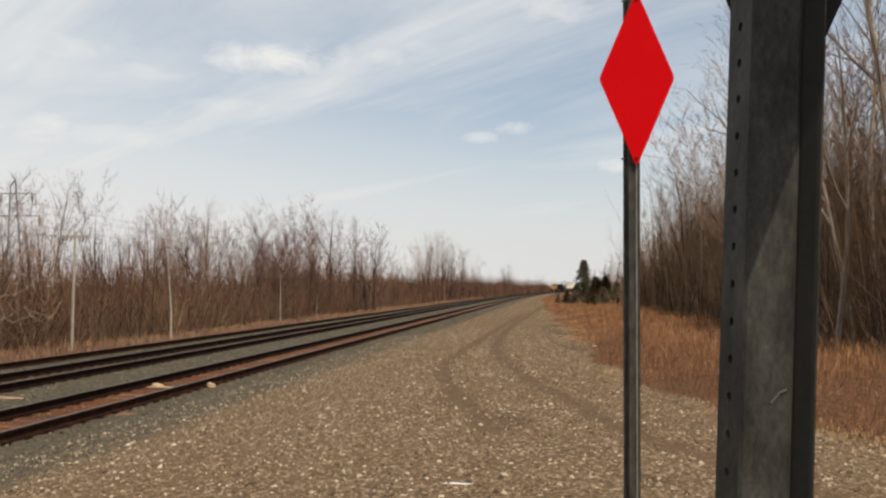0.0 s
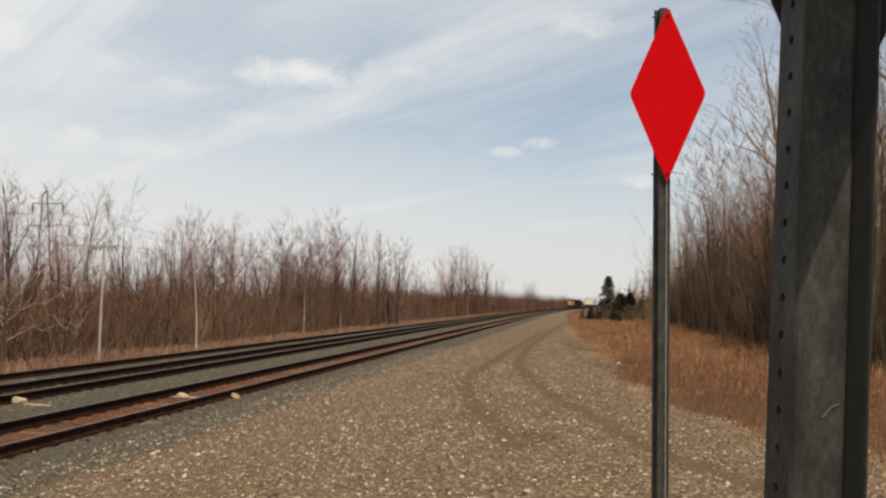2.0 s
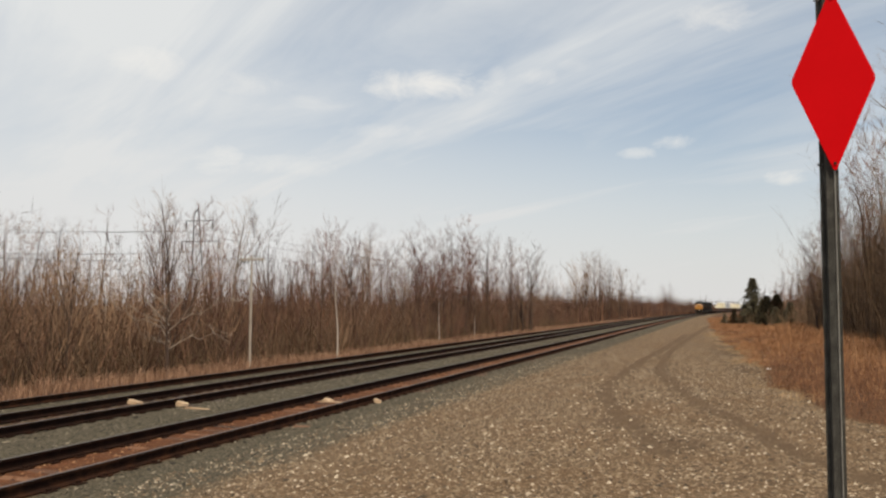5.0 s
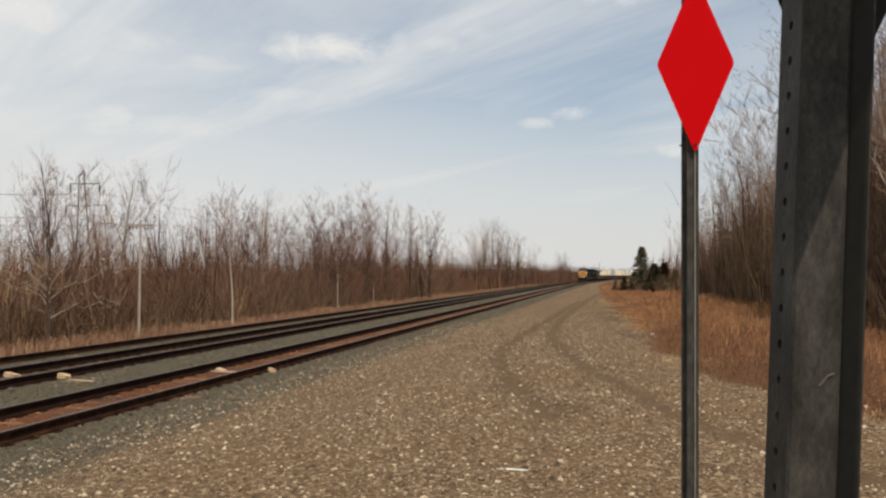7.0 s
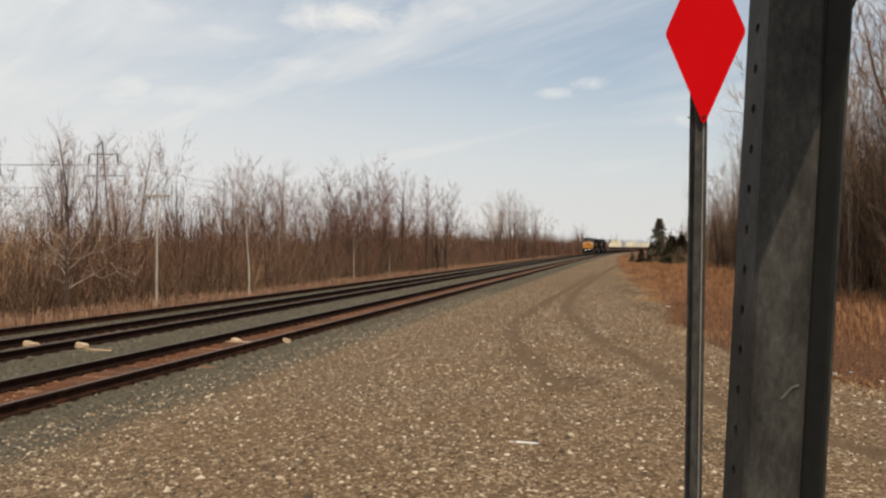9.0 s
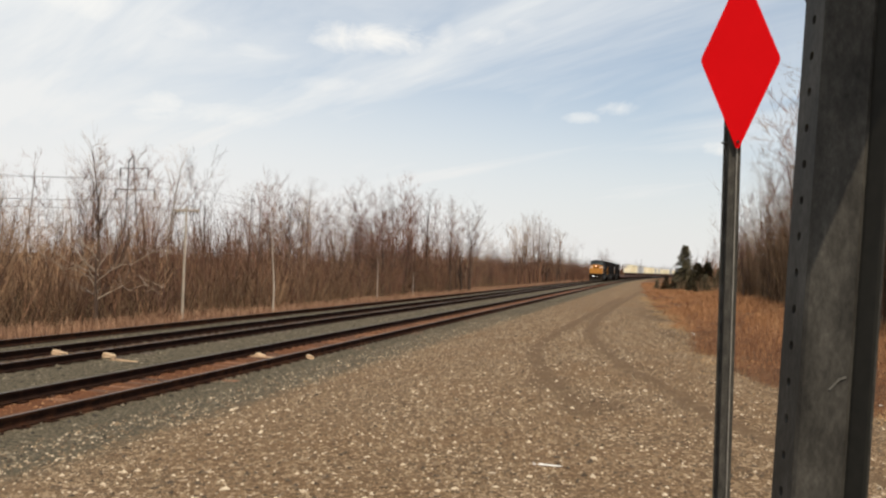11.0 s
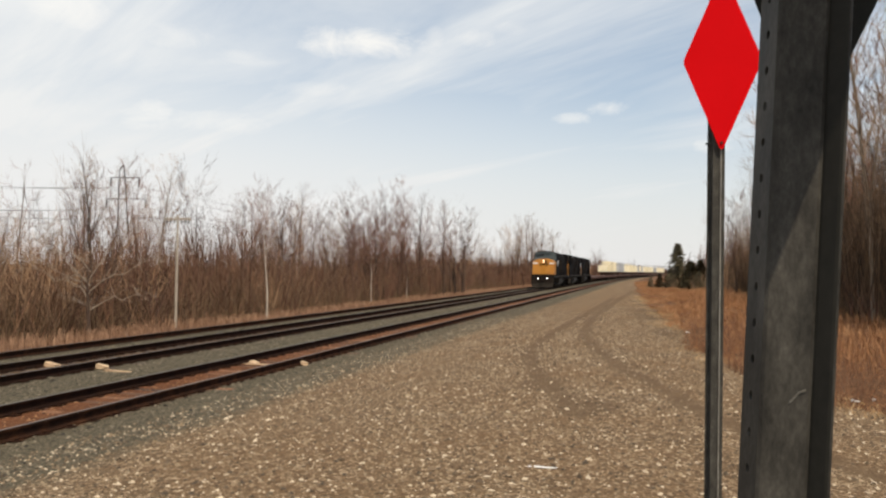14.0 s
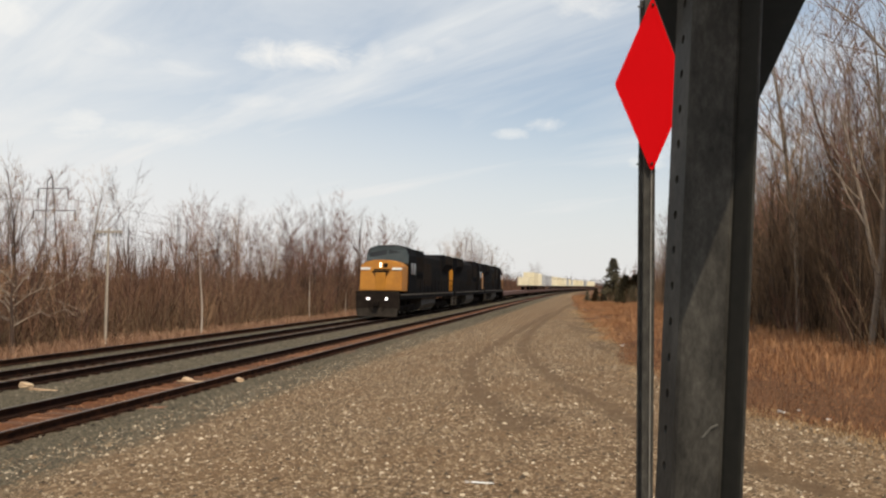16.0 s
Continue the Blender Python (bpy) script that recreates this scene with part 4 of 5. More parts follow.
scatter_stems("thicket", "dense bare red-brown undergrowth below the woods", THICKET, 12500, spread(-36, -20.0, 8, 230, 1.4), (4.0, 6.4), (0.008, 0.022), 41, 0.30, 7)
scatter_stems("thicket", "dense bare brown undergrowth beside the grass", BRAMBLE, 7500, spread(8.6, 26, 18, 190, 1.6), (1.5, 5.5), (0.007, 0.020), 42, 0.42, 6)
scatter_stems("tall_brush", "tall tangled bare brown growth in the woods", TALLBRUSH, 4200, spread(9.2, 28, 24, 110, 1.15), (4.0, 13.0), (0.008, 0.022), 46, 0.22, 12)
scatter_stems("tall_brush", "tall close-grown bare brown saplings in the woods", TALLBRUSH, 4200, spread(8.9, 20, 36, 104, 1.1), (8.5, 14.0), (0.012, 0.032), 55, 0.15, 11)
scatter_stems("tall_brush", "tall dense bare brown growth at the front of the woods", TALLBRUSH, 2200, spread(9.8, 17, 23, 64, 1.1), (7.5, 10.5), (0.010, 0.026), 54, 0.16, 14)
scatter_stems("tall_brush", "tall tangled bare red-brown growth in the woods", TALLBRUSH, 4500, spread(-44, -23, 18, 210, 1.3), (3.2, 6.6), (0.008, 0.020), 47, 0.26, 10)
scatter_stems("bramble", "tangled arching olive-brown bramble before the woods", BRAMBLE, 6000, spread(-26, -19.4, 10, 120, 1.5), (1.2, 4.2), (0.005, 0.013), 50, 0.6, 8)
scatter_stems("back_woods", "dense bare brown growth deep in the woods", TALLBRUSH, 4600, spread(15, 52, 20, 130, 1.2), (13.0, 18.0), (0.03, 0.085), 53, 0.14, 9)
scatter_stems("back_woods", "dense bare brown growth deep in the woods", THICKET, 4200, spread(-78, -38, 10, 280, 1.3), (7.6, 9.2), (0.03, 0.08), 52, 0.12, 6)
scatter_stems("far_woods", "distant bare brown woods", THICKET, 4500, spread(-170, -30, 90, 900, 1.2), (4.5, 9.5), (0.06, 0.22), 43, 0.1, 4)
scatter_stems("far_woods", "distant bare brown woods", THICKET, 3400, spread(16, 120, 60, 900, 1.3), (5.0, 9.0), (0.05, 0.2), 44, 0.1, 4)
scatter_stems("far_woods", "distant bare brown woods beside the curve", THICKET, 4800, spread(-46, -19, 110, 700, 1.0), (4.0, 9.5), (0.03, 0.13), 45, 0.1, 6)

scatter_stems("far_woods", "distant bare brown woods across the end of the line", THICKET, 2800, spread(-150, -17, 330, 950, 1.0), (6.0, 12.0), (0.14, 0.45), 48, 0.08, 7)
scatter_stems("far_woods", "distant bare brown woods inside the curve", THICKET, 1400, spread(8, 60, 130, 600, 1.0), (5.0, 10.0), (0.08, 0.3), 49, 0.08, 9)
fir = spruce(51, 5.3)
fir.matrix_basis = pose(3.55, 95, land(3.5, 95))
for x, y, s in ((4.9, 94, 0.86), (2.7, 97, 0.62), (6.1, 97, 0.9), (4.2, 92, 0.6), (7.2, 93, 0.7), (1.6, 99, 0.46), (3.4, 93, 0.5), (5.6, 91, 0.55), (0.6, 103, 0.36)):
    set_copy(fir, x, y, s, rng.uniform(0, 6.28), 0.1, 0.75)

for x, y, k in ((2.2, 95, 0.55), (3.0, 91, 0.5), (5.0, 89, 0.6), (6.6, 90, 0.7), (7.6, 88, 0.8), (1.0, 99, 0.5), (8.4, 86, 0.9), (8.0, 92, 1.0)):
    set_copy(BUSH[1], x, y, k, rng.uniform(0, 6.28))

# bare pale snags before the left-hand woods
for x, y, h, r, lean in ((-18.55, 37.0, 4.6, 0.055, -3.0), (-20.4, 58, 3.4, 0.05, 1), (-20.0, 66, 2.3, 0.045, 0), (-22.2, 95, 3.4, 0.06, 0)):
    pieces = grow(int(-x * 10), h, r, 0.6, 0.7, 2, 40, 0.03)
    ob = thing("dead_tree", "slim dead tree with bare white bark", "dead tree", m=pose(x, y, land(x, y), 0, lean, 0))
    mesh_part("trunk", *limbs_mesh([p for p in pieces if p[4] == 0], 5), SNAGBARK, ob)
    mesh_part("branch_spray", *limbs_mesh([p for p in pieces if p[4] > 0], 3), PALEBARK, ob)
# broken pale tree with long level branches
pieces = grow(77, 2.9, 0.10, 0.35, 0.0, 3, 75, 0.05)
ob = thing("broken_tree", "broken tree with long level pale branches", "dead tree", m=pose(-19.6, 25, land(-19.6, 25), 0, 0, 200))
mesh_part("trunk", *limbs_mesh([p for p in pieces if p[4] == 0], 6), BARK, ob)
reach = [(Vector((0, 0, 1.3)), Vector((2.6, -0.6, 2.7)), 0.034), (Vector((0, 0, 1.6)), Vector((3.0, 0.4, 3.3)), 0.032), (Vector((0, 0, 1.0)), Vector((-2.2, -0.8, 1.5)), 0.035), (Vector((0, 0, 1.9)), Vector((1.8, 1.0, 3.9)), 0.04), (Vector((0, 0, 0.8)), Vector((1.5, -1.5, 1.3)), 0.03), (Vector((0, 0, 2.1)), Vector((3.6, -0.2, 2.2)), 0.03), (Vector((0, 0, 1.7)), Vector((-2.8, 0.3, 2.9)), 0.032), (Vector((0, 0, 2.4)), Vector((2.2, 0.8, 4.4)), 0.03), (Vector((0, 0, 2.2)), Vector((-1.4, -0.4, 3.8)), 0.028)]
more = []
kink = random.Random(9)
for a, b, r in reach:
    p = a
    for i in range(6):
        q = a.lerp(b, (i + 1) / 6) + Vector((kink.gauss(0, 0.13), kink.gauss(0, 0.13), kink.gauss(0, 0.12) + 0.25 * math.sin(3.14 * (i + 1) / 6)))
        more.append((p, q, r * 0.75 * (1 - i / 7), r * 0.75 * (1 - (i + 1) / 7), 1))
        for _ in range(2):
            more.append((q, q + Vector((kink.gauss(0, 0.4), kink.gauss(0, 0.3), kink.gauss(0.1, 0.35))), r * 0.3, 0.005, 2))
        more.append((q, q + Vector((kink.gauss(0.1, 0.35), kink.gauss(0, 0.3), kink.uniform(0.1, 0.5))), r * 0.35, 0.006, 2))
        p = q
mesh_part("branch_spray", *limbs_mesh(more, 4), PALEBARK, ob)

# ---- poles and wires ----
pole = thing("telegraph_pole", "old silvered telegraph pole with one crossarm", "utility pole", m=pose(-19.25, 30, -0.85))
bm = bmesh.new()
rod(bm, (0, 0, -0.3), (0, 0, 4.95), 0.062, 0.042, 9)
part("pole", bm, POLEWOOD, pole)
bm = bmesh.new()
box(bm, -0.62, 0.62, -0.05, 0.05, 4.72, 4.82, 0.01)
part("crossarm", bm, POLEWOOD, pole)
bm = bmesh.new()
rod(bm, (0, 0, 0), (0, 0, 0.13), 0.03, 0.022, 7)
first = part("insulator", bm, DARKMETAL, pole)
first.matrix_basis = pose(-0.52, 0, 4.60)
for x in (-0.34, -0.17, 0.2, 0.36, 0.53):
    again(first, pose(x, 0, 4.60))

tower = thing("transmission_tower", "slim steel transmission mast with two crossarms", "transmission tower", m=pose(-73.6, 100, -1.4, 0, 0, 8))
for name, a, b in (("leg", (-0.95, 0, 0), (-0.75, 0, 17.0)), ("leg", (1.6, 0, 0), (0.1, 0, 16.2)), ("brace", (-0.75, 0, 17.0), (-0.1, 0, 17.9)), ("brace", (0.1, 0, 16.2), (-0.1, 0, 17.9))):
    bm = bmesh.new()
    rod(bm, a, b, 0.11, 0.08, 6)
    part(name, bm, DARKMETAL, tower)
for z, x0, x1 in ((16.0, -2.1, 2.4), (12.9, -2.7, 3.5)):
    bm = bmesh.new()
    box(bm, x0, x1, -0.055, 0.055, z - 0.055, z + 0.055, 0.015)
    part("crossarm", bm, DARKMETAL, tower)
    for x in (x0 + 0.1, x1 - 0.1):
        bm = bmesh.new()
        rod(bm, (x, 0, z), (x, 0, z - 1.35), 0.05, 0.05, 6)
        for k in range(7):
            rod(bm, (x, 0, z - 0.25 - 0.15 * k), (x, 0, z - 0.33 - 0.15 * k), 0.15, 0.15, 8)
        part("insulator_string", bm, DARKMETAL, tower)
for i in range(9):
    z = 1.5 + 1.65 * i
    xa, xb = -0.95 + 0.2 * z / 17, 1.6 - 1.5 * z / 16.2
    bm = bmesh.new()
    rod(bm, (xa, 0, z), (1.6 - 1.5 * (z + 1.6) / 16.2, 0, z + 1.6), 0.035, None, 5)
    part("lattice_bar", bm, DARKMETAL, tower)


def wire(a, b, sag, r=0.022):
    bm = bmesh.new()
    a, b = Vector(a), Vector(b)
    last = a
    for i in range(1, 17):
        f = i / 16
        p = a.lerp(b, f) - Vector((0, 0, sag * 4 * f * (1 - f)))
        rod(bm, last, p, r, None, 5)
        last = p
    return tagged(part("power_line", bm, DARKMETAL), "thin dark power line strung from the mast", "power line", "power lines at the mast")


for x, z in ((-76.6, 13.1), (-70.6, 13.1), (-77.2, 10.0), (-69.0, 10.0)):
    wire((x, 100, z), (x - 75, 10, z + 6), 4.0)
    wire((x, 100, z), (x + 130, 420, z - 4), 7.0)
wire((-19.8, 30, 3.98), (-27, 4, 4.3), 0.7, 0.008)
wire((-18.8, 30, 3.98), (-20.5, 72, 2.6), 0.5, 0.008)

# ---- train ----
SPEED, NOSE = 27.0, 51.0  # m/s, and where the nose is at 16 s


def on_line(t, back, u=-13.25):
    """The pose of a vehicle whose front is that far behind the nose of the train."""
    y = NOSE + SPEED * (16.0 - t) + back
    return pose(u + bend(y), y, RAIL, 0, 0, -math.degrees(heading(y)))


def wheelset(parent, y, r, gauge=1.5):
    bm = bmesh.new()
    for x in (-gauge / 2, gauge / 2):
        rod(bm, (x - 0.06, y, r), (x + 0.06, y, r), r, r * 0.97, 20)
    rod(bm, (-gauge / 2, y, r), (gauge / 2, y, r), 0.09, None, 8)
    return part("wheelset", bm, SOOT, parent)


def truck(parent, y0, y1, r, axles):
    bm = bmesh.new()
    for s in (-1, 1):
        x = s * 1.02
        box(bm, x - 0.08, x + 0.08, y0, y1, r * 0.85, r * 1.55, 0.04)
        for a in axles:
            box(bm, x - 0.13, x + 0.13, a - 0.2, a + 0.2, r * 0.65, r * 1.35, 0.03)
        for a, b in zip(axles, axles[1:]):
            rod(bm, (x, (a + b) / 2, r * 0.8), (x, (a + b) / 2, r * 1.6), 0.12, None, 8)
    box(bm, -1.0, 1.0, (y0 + y1) / 2 - 0.3, (y0 + y1) / 2 + 0.3, r * 0.9, r * 1.6)
    part("truck_frame", bm, SOOT, parent)
    for a in axles:
        wheelset(parent, a, r)


def grille(parent, x, y0, y1, z0, z1, n):
    """A run of louvres standing proud of a side wall."""
    bm = bmesh.new()
    for i in range(n):
        y = y0 + (y1 - y0) * (i + 0.5) / n
        box(bm, x - 0.025, x + 0.025, y - 0.35 * (y1 - y0) / n, y + 0.35 * (y1 - y0) / n, z0, z1)
    return part("grille", bm, SOOT, parent)


def locomotive(label, lit):
    ob = thing("locomotive", label, "locomotive", "locomotives at the head of the train")
    bm = bmesh.new()
    box(bm, -1.5, 1.5, 0.35, 22.0, 1.25, 1.62, 0.04)
    part("walkway_frame", bm, NAVY, ob)
    bm = bmesh.new()
    extrude(bm, [(-1.48, 1.79), (1.48, 1.79), (1.48, 0.62), (1.30, 0.30), (-1.30, 0.30), (-1.48, 0.62)], 0.12, 0.34, "y")
    part("pilot", bm, SOOT, ob)
    bm = bmesh.new()
    for s in (-1, 1):
        extrude(bm, [(0.0, 0.12), (s * 1.35, 0.12), (s * 1.42, 0.62), (0.0, 0.72)], -0.02, 0.11, "y")
    part("snow_plough", bm, PLOUGH, ob)
    bm = bmesh.new()
    box(bm, -0.16, 0.16, -0.32, 0.14, 0.80, 1.14, 0.04)
    part("coupler", bm, SOOT, ob)
    # wide nose with sloped top corners
    bm = bmesh.new()
    extrude(bm, [(-1.46, 1.80), (1.46, 1.80), (1.46, 3.48), (1.16, 3.74), (0.5, 3.90), (-0.5, 3.90), (-1.16, 3.74), (-1.46, 3.48)], 0.85, 2.95, "y")
    for v in bm.verts:
        if v.co.y < 1:
            v.co.y += 0.22 * max(0, (v.co.z - 1.7) / 1.9)
    bmesh.ops.bevel(bm, geom=[e for e in bm.edges if all(v.co.y < 1.5 for v in e.verts)], offset=0.07, segments=2, affect="EDGES")
    part("nose", bm, YELLOW, ob, "bright yellow nose")
    bm = bmesh.new()
    box(bm, -0.34, 0.34, 0.862, 0.90, 1.86, 3.05)
    part("nose_door", bm, YELLOW, ob)
    bm = bmesh.new()
    box(bm, -0.42, 0.42, 0.90, 1.0, 2.86, 2.96), box(bm, -0.62, 0.55, 0.94, 1.04, 3.03, 3.15), box(bm, -0.50, 0.62, 0.98, 1.08, 3.20, 3.28), box(bm, 0.16, 0.42, 1.0, 1.08, 3.40, 3.66)
    part("emblem", bm, NAVY, ob, "dark blue emblem bars on the nose")
    for s in (-1, 1):
        bm = bmesh.new()
        box(bm, s * 1.10 - 0.34, s * 1.10 + 0.34, 0.97, 1.09, 3.22, 3.38, 0.015)
        part("number_board", bm, WHITE, ob, "white number board with no legible writing")
        bm = bmesh.new()
        rod(bm, (s * 0.62, 0.14, 1.30), (s * 0.62, 0.08, 1.30), 0.07, 0.07, 12)
        part("ditch_light", bm, DITCHLIGHT if lit else GLASS, ob, "lit ditch light" if lit else "")
    for z in (3.46, 3.64):
        bm = bmesh.new()
        rod(bm, (-0.06, 1.12, z), (-0.06, 0.97, z), 0.055, 0.055, 12)
        part("headlight", bm, HEADLIGHT if lit else GLASS, ob, "lit headlight" if lit else "")
    # cab
    bm = bmesh.new()
    extrude(bm, [(-1.53, 1.62), (1.53, 1.62), (1.53, 4.25), (1.34, 4.76), (0.75, 4.98), (-0.75, 4.98), (-1.34, 4.76), (-1.53, 4.25)], 2.6, 5.3, "y")
    for v in bm.verts:
        if v.co.y < 3 and v.co.z > 4:
            v.co.y += 0.25
    part("cab", bm, NAVY, ob)
    bm = bmesh.new()
    extrude(bm, [(-1.50, 3.70), (1.50, 3.70), (1.50, 4.25), (1.31, 4.73), (0.73, 4.95), (-0.73, 4.95), (-1.31, 4.73), (-1.50, 4.25)], 2.57, 2.64, "y")
    for v in bm.verts:
        if v.co.z > 4:
            v.co.y += 0.25
    part("cab_front", bm, SLATE, ob, "grey-blue cab front round the windscreens")
    for s in (-1, 1):
        bm = bmesh.new()
        extrude(bm, [(s * 0.10, 4.06), (s * 1.32, 3.98), (s * 1.32, 4.42), (s * 0.10, 4.66)], 2.78, 2.86, "y")
        part("windscreen", bm, GLASS, ob)
        bm = bmesh.new()
        box(bm, s * 1.545 - 0.02, s * 1.545 + 0.02, 3.3, 4.0, 2.95, 3.75), box(bm, s * 1.545 - 0.02, s * 1.545 + 0.02, 4.15, 4.85, 2.95, 3.75)
        part("side_window", bm, GLASS, ob)
        bm = bmesh.new()
        box(bm, s * 1.54 - 0.02, s * 1.54 + 0.02, 5.0, 5.22, 2.3, 3.6)
        part("side_panel", bm, NAVY, ob)
        bm = bmesh.new()
        for k in range(4):
            box(bm, s * 1.30 - 0.2, s * 1.30 + 0.2, 0.35, 0.75, 0.42 + 0.3 * k, 0.46 + 0.3 * k)
        part("steps", bm, SOOT, ob)
    # long hood with raised parts and flared radiator
    bm = bmesh.new()
    extrude(bm, [(-1.2, 1.62), (1.2, 1.62), (1.2, 4.36), (1.0, 4.66), (-1.0, 4.66), (-1.2, 4.36)], 5.3, 21.3, "y")
    part("long_hood", bm, NAVY, ob)
    bm = bmesh.new()
    box(bm, -1.12, 1.12, 21.29, 21.42, 1.66, 3.70, 0.03)
    part("hood_end", bm, YELLOW, ob, "yellow end panel of the hood")
    for y, s in ((21.85, -1), (21.85, 1)):
        bm = bmesh.new()
        for x in (0.35, 1.42):
            rod(bm, (s * x, y, 1.62), (s * x, y, 2.66), 0.024, None, 6)
        rod(bm, (s * 0.35, y, 2.66), (s * 1.42, y, 2.66), 0.024, None, 6)
        rod(bm, (s * 0.35, y, 2.16), (s * 1.42, y, 2.16), 0.016, None, 6)
        part("end_rail", bm, SOOT, ob)
    for y, way in ((0.10, -1), (22.02, 1)):
        for x in (-0.55, -0.42, 0.42, 0.55):
            bm = bmesh.new()
            rod(bm, (x, y, 1.08), (x, y + way * 0.10, 0.86), 0.028, None, 6), rod(bm, (x, y + way * 0.10, 0.86), (x * 0.8, y + way * 0.16, 0.48), 0.028, None, 6)
            part("air_hose", bm, SOOT, ob)
    for s in (-1, 1):
        bm = bmesh.new()
        for k in range(4):
            box(bm, s * 1.32 - 0.16, s * 1.32 + 0.16, 21.45, 21.85, 0.42 + 0.3 * k, 0.46 + 0.3 * k)
        for y in (21.44, 21.86):
            box(bm, s * 1.46 - 0.02, s * 1.46 + 0.02, y - 0.04, y + 0.04, 0.38, 1.62)
        part("steps", bm, TANKGREY, ob)
        for k in range(10):
            bm = bmesh.new()
            box(bm, s * 1.205 - 0.012, s * 1.205 + 0.012, 9.5 + 0.78 * k, 10.2 + 0.78 * k, 1.75, 2.12 if k < 4 else 3.7)
            part("hood_door", bm, NAVY, ob)
    bm = bmesh.new()
    box(bm, -1.32, 1.32, 5.5, 8.9, 2.9, 4.80, 0.08)
    part("blower_housing", bm, NAVY, ob)
    bm = bmesh.new()
    extrude(bm, [(-1.0, 3.1), (1.0, 3.1), (1.50, 4.00), (1.50, 4.74), (1.36, 4.86), (-1.36, 4.86), (-1.50, 4.74), (-1.50, 4.00)], 17.2, 21.4, "y")
    part("radiator", bm, NAVY, ob)
    bm = bmesh.new()
    rod(bm, (0, 11.2, 4.3), (0, 11.2, 4.9), 0.35, 0.32, 12), box(bm, -0.5, 0.5, 10.3, 12.4, 4.5, 4.7, 0.03)
    part("exhaust_stack", bm, SOOT, ob)
    for s in (-1, 1):
        grille(ob, s * 1.51, 17.5, 21.1, 4.05, 4.68, 12)
        grille(ob, s * 1.21, 9.4, 12.6, 2.2, 3.9, 9)
        grille(ob, s * 1.33, 5.8, 8.6, 3.2, 4.3, 8)
        bm = bmesh.new()
        for k in range(11):
            y = 5.6 + 1.5 * k
            rod(bm, (s * 1.45, y, 1.6), (s * 1.45, y, 2.62), 0.022, None, 5)
        rod(bm, (s * 1.45, 5.6, 2.62), (s * 1.45, 20.6, 2.62), 0.022, None, 5)
        part("handrail", bm, SOOT, ob)
        bm = bmesh.new()
        box(bm, s * 1.52 - 0.012, s * 1.52 + 0.012, 0.5, 21.9, 1.52, 1.60)
        part("sill_stripe", bm, TANKGREY, ob)
    bm = bmesh.new()
    extrude(bm, [(-1.28, 1.25), (1.28, 1.25), (1.32, 0.75), (1.05, 0.36), (-1.05, 0.36), (-1.32, 0.75)], 8.3, 13.9, "y")
    part("fuel_tank", bm, TANKGREY, ob, "dusty grey fuel tank")
    truck(ob, 1.6, 7.0, 0.53, (2.3, 4.3, 6.3))
    truck(ob, 15.3, 20.7, 0.53, (16.0, 18.0, 20.0))
    return ob


def flat_car(label):
    """A skeletal intermodal flat: centre sill, cross members, end platforms and two trucks."""
    ob = thing("intermodal_flat_car", label, "rail car", "flat cars behind the locomotives")
    bm = bmesh.new()
    box(bm, -0.35, 0.35, 0.4, 27.2, 0.75, 1.25, 0.03)
    part("centre_sill", bm, OXIDE, ob)
    bm = bmesh.new()
    box(bm, -1.38, 1.38, 0.5, 27.1, 1.05, 1.22, 0.02)
    part("deck", bm, OXIDE, ob)
    for s in (-1, 1):
        bm = bmesh.new()
        box(bm, s * 1.36 - 0.06, s * 1.36 + 0.06, 0.5, 27.1, 0.72, 1.24, 0.02)
        for k in range(14):
            box(bm, s * 1.43 - 0.03, s * 1.43 + 0.03, 1.4 + 1.9 * k, 1.55 + 1.9 * k, 0.70, 1.24)
        part("side_sill", bm, OXIDE, ob)
    truck(ob, 1.2, 3.6, 0.42, (1.5, 3.3))
    truck(ob, 24.0, 26.4, 0.42, (24.3, 26.1))
    return ob


def trailer(label, mat, tall=3.1, length=13.4):
    """A road trailer carried on a flat car: box body with ribs, doors, landing legs and wheels."""
    ob = thing("box_trailer", label, "trailer", "trailers on the flat cars")
    bm = bmesh.new()
    box(bm, -1.28, 1.28, 0, length, 1.05, 1.05 + tall, 0.05)
    part("box_body", bm, mat, ob)
    for s in (-1, 1):
        bm = bmesh.new()
        for k in range(18):
            y = 0.4 + k * (length - 0.8) / 17
            box(bm, s * 1.29 - 0.02, s * 1.29 + 0.02, y - 0.04, y + 0.04, 1.12, 1.0 + tall)
        box(bm, s * 1.295 - 0.025, s * 1.295 + 0.025, 0.05, length - 0.05, 1.04, 1.16)
        part("side_ribs", bm, mat, ob)
    bm = bmesh.new()
    for x in (-1.22, 1.22):
        box(bm, x - 0.05, x + 0.05, -0.03, 0.02, 1.1, 1.0 + tall)
    box(bm, -1.25, 1.25, -0.03, 0.02, 0.95 + tall, 1.03 + tall)
    part("front_frame", bm, mat, ob)
    for y in (length - 2.6, length - 1.4):
        for s in (-1, 1):
            bm = bmesh.new()
            rod(bm, (s * 0.72, y, 0.52), (s * 1.22, y, 0.52), 0.52, 0.5, 16)
            part("wheel", bm, SOOT, ob)
    for s in (-1, 1):
        bm = bmesh.new()
        box(bm, s * 0.6 - 0.06, s * 0.6 + 0.06, 2.4, 2.52, 0.0, 1.06)
        part("landing_leg", bm, SOOT, ob)
    return ob


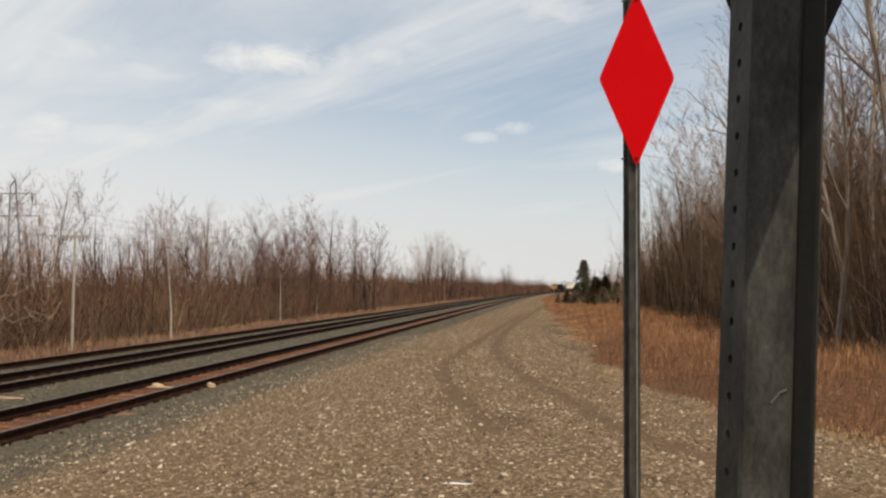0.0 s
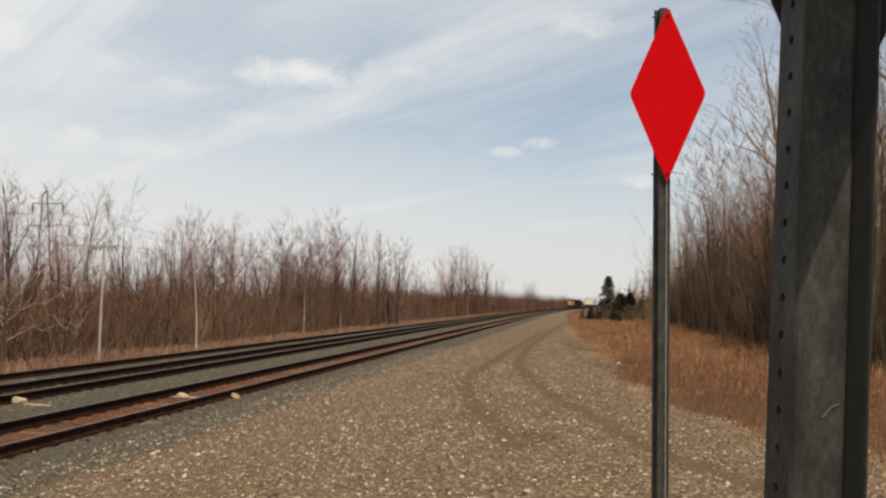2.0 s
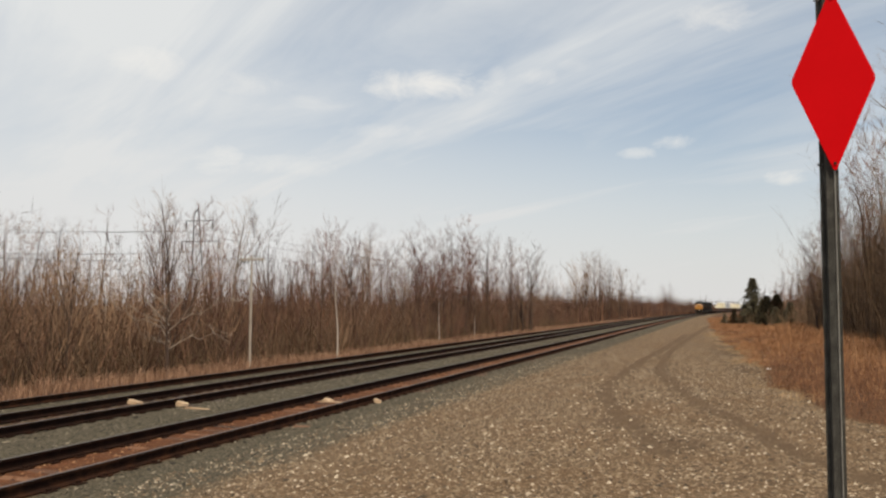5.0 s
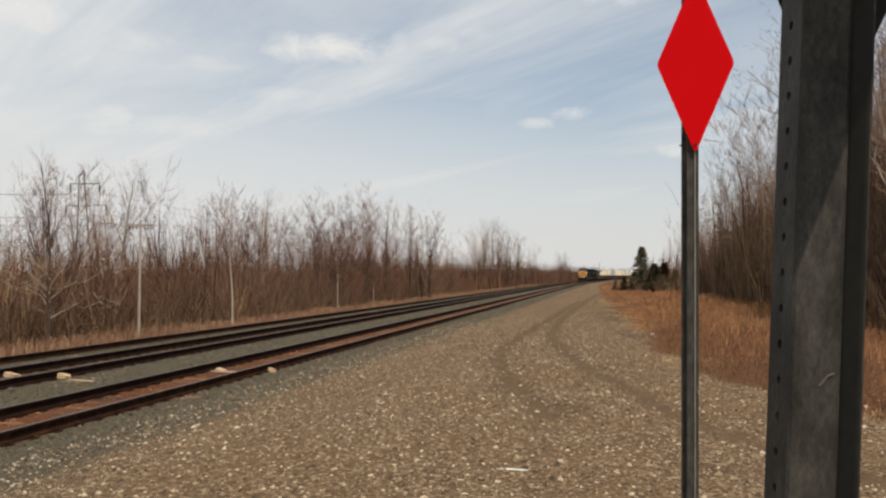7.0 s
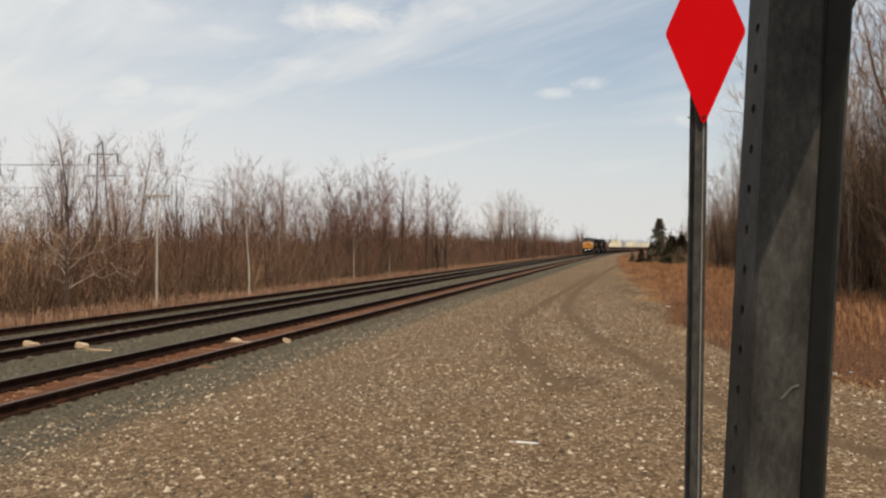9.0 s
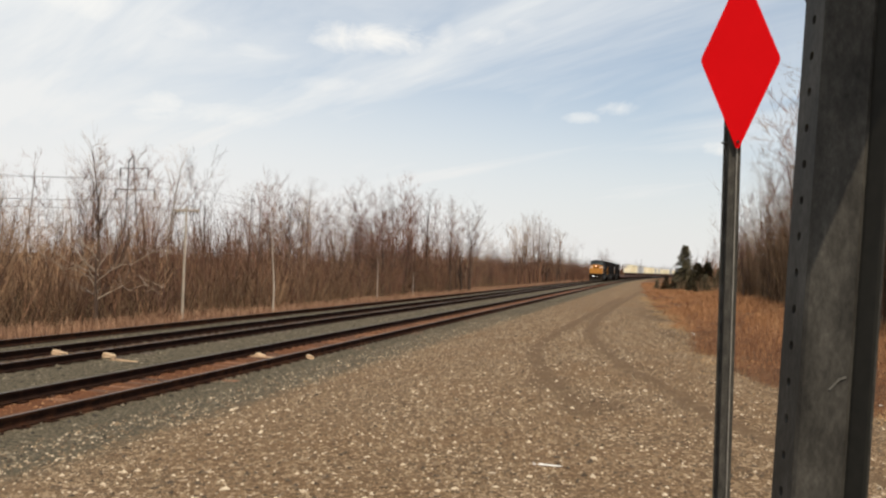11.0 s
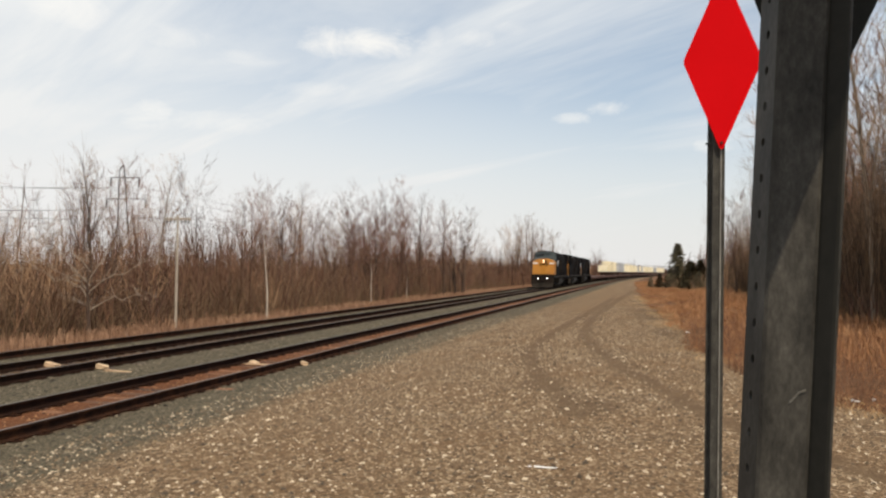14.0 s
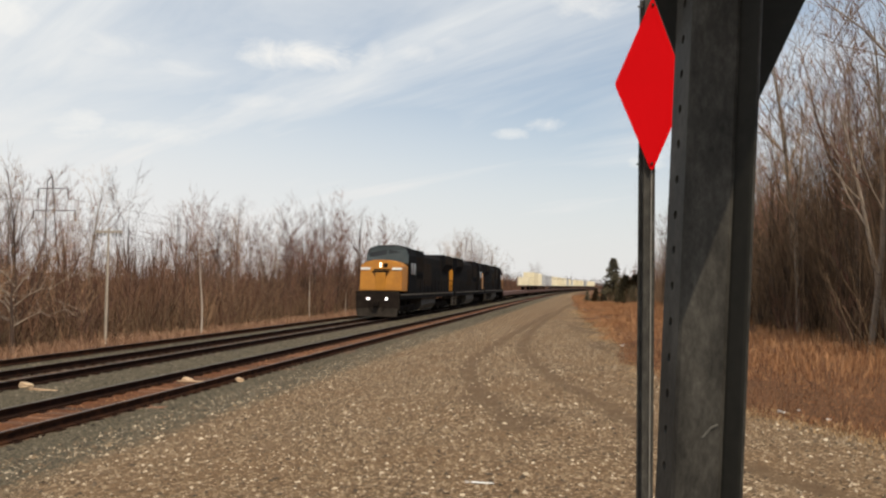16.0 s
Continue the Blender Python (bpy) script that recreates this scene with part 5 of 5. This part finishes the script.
MOVING = []
lead = locomotive("dark blue and yellow diesel locomotive with lit headlights", True)
MOVING.append((lead, 0.0, 0.0))
second = locomotive("dark blue and yellow diesel locomotive with unlit headlights", False)
MOVING.append((second, 45.1, 0.0))
MOVING.append((copy_thing(second, Matrix()), 67.8, 0.0))
REVERSED = [second, MOVING[-1][0]]  # these run with the long hood leading
wagon = flat_car("oxide red intermodal flat car carrying trailers")
whole = trailer("white box trailer riding on a flat car", TRAILER)
silver = trailer("silver box trailer riding on a flat car", TRAILERGREY)
low = trailer("low cream box trailer riding on a flat car", TRAILER, 1.85, 13.0)
load = random.Random(3)
used = set()


def take(ob):
    if ob in used:
        return copy_thing(ob, Matrix())
    used.add(ob)
    return ob


for k in range(16):
    start = 68.6 + 27.8 * k
    MOVING.append((take(wagon), start, 0.0))
    if k < 2:
        continue
    if k == 2:
        MOVING.append((take(low), start + 0.2, 1.22))
    for half in (0.3, 14.0):
        if load.random() < 0.8 and (k, half) != (2, 0.3):
            MOVING.append((take(silver if load.random() < 0.35 else whole), start + half, 1.22))

# ---- grass, stones and litter ----
scatter_stones("gravel", "loose tan and grey gravel on the lot", STONE, 38000, spread(-7.5, 5.5, 4.6, 40, 1.7, 0.002, lambda u, y: u > grass_edge(y) or rut_depth(u, y) > 0.7), (0.012, 0.031), 61)
scatter_stones("gravel", "larger pale stones strewn over the lot", STONE, 2600, spread(-6.5, 4.5, 4.6, 26, 1.4, 0.004, lambda u, y: u > grass_edge(y)), (0.020, 0.038), 64)
scatter_stones("gravel", "loose gravel round the posts", STONE, 6000, spread(-7.0, 5.0, -3.0, 4.6, 1.0, 0.002), (0.012, 0.031), 65)
scatter_stones("ballast", "grey crushed stone ballast along the tracks", BALLAST, 20000, spread(-16.6, -6.3, 4.6, 75, 1.5, 0.0, lambda u, y: -9.9 < u < -8.3), (0.02, 0.042), 62)
scatter_stones("ballast", "rusty ballast between the rails", RUSTYSTONE, 3500, spread(-9.75, -8.45, 4.6, 60, 1.5, 0.0), (0.015, 0.035), 63)


def field(rng, n):
    y = 9 + 150 * rng.uniform(0, 1, n) ** 1.9
    u = np.array([grass_edge(b) for b in y]) + 0.1 + 12 * rng.uniform(0, 1, n) ** 1.25
    return np.array([(a + bend(b), b, land(a + bend(b), b)) for a, b in zip(u, y)])


def verge(rng, n):
    y = 5 + 190 * rng.uniform(0, 1, n) ** 1.5
    u = -17.3 - 3.6 * rng.uniform(0, 1, n) ** 1.2
    return np.array([(a + bend(b), b, land(a + bend(b), b)) for a, b in zip(u, y)])


def weedy(rng, n):
    y = 9 + 18 * rng.uniform(0, 1, n) ** 1.2
    u = np.array([grass_edge(b) for b in y]) - 0.1 + 8.5 * rng.uniform(0, 1, n) ** 1.2
    return np.array([(a + bend(b), b, land(a + bend(b), b)) for a, b in zip(u, y)])


def field_rise(spots):
    """Short and thin at the edge of the gravel, taller towards the woods."""
    return np.array([min(1.0, 0.22 + (a - bend(b) - grass_edge(b)) / 6.0) * min(1.0, max(0.28, (b - 13.0) / 9.0)) for a, b, _ in spots]).clip(0.12, 1)


scatter_grass("dry_grass", "tall dry orange-brown grass before the woods", STRAW, 21000, field, (0.25, 0.75), 71, wide=0.0046, blades=5, rise=field_rise)
scatter_grass("dry_grass", "dry tan grass on the far verge", VERGE, 7000, verge, (0.25, 0.6), 72)


scatter_stems("weeds", "low brown dead weeds along the edge of the gravel", WEED, 7000, weedy, (0.25, 0.75), (0.003, 0.006), 73, 0.45, 5)


def fringe(rng, n):
    y = 8 + 60 * rng.uniform(0, 1, n) ** 1.8
    u = np.array([grass_edge(b) for b in y]) + rng.normal(0.1, 0.35, n)
    return np.array([(a + bend(b), b, land(a + bend(b), b)) for a, b in zip(u, y)])


scatter_grass("dry_grass", "short flattened pale tan grass fringing the gravel", PALESTRAW, 4200, fringe, (0.015, 0.075), 74, wide=0.006, blades=6)
for k, (x, y, a) in enumerate(((3.35, 13.2, 0.09), (3.9, 12.7, 0.06), (3.7, 13.6, 0.05), (1.5, 26.5, 0.12))):
    scrap("white_litter", "small white scrap of litter at the edge of the grass", x, y, land(x, y) + 0.004, (a, a * 0.8, a * 0.45), 35 * k, 90 + k, WHITE, "litter")


def motions():
    """The train runs in along its line at a steady speed."""
    for ob, back, lift in MOVING:
        turn = pose(0, 0, 0, 0, 0, 180) if ob in REVERSED else Matrix()
        walk(ob, [(t, Matrix.Translation((0, 0, lift)) @ on_line(t, back) @ turn) for t in range(-1, 18)])


motions()
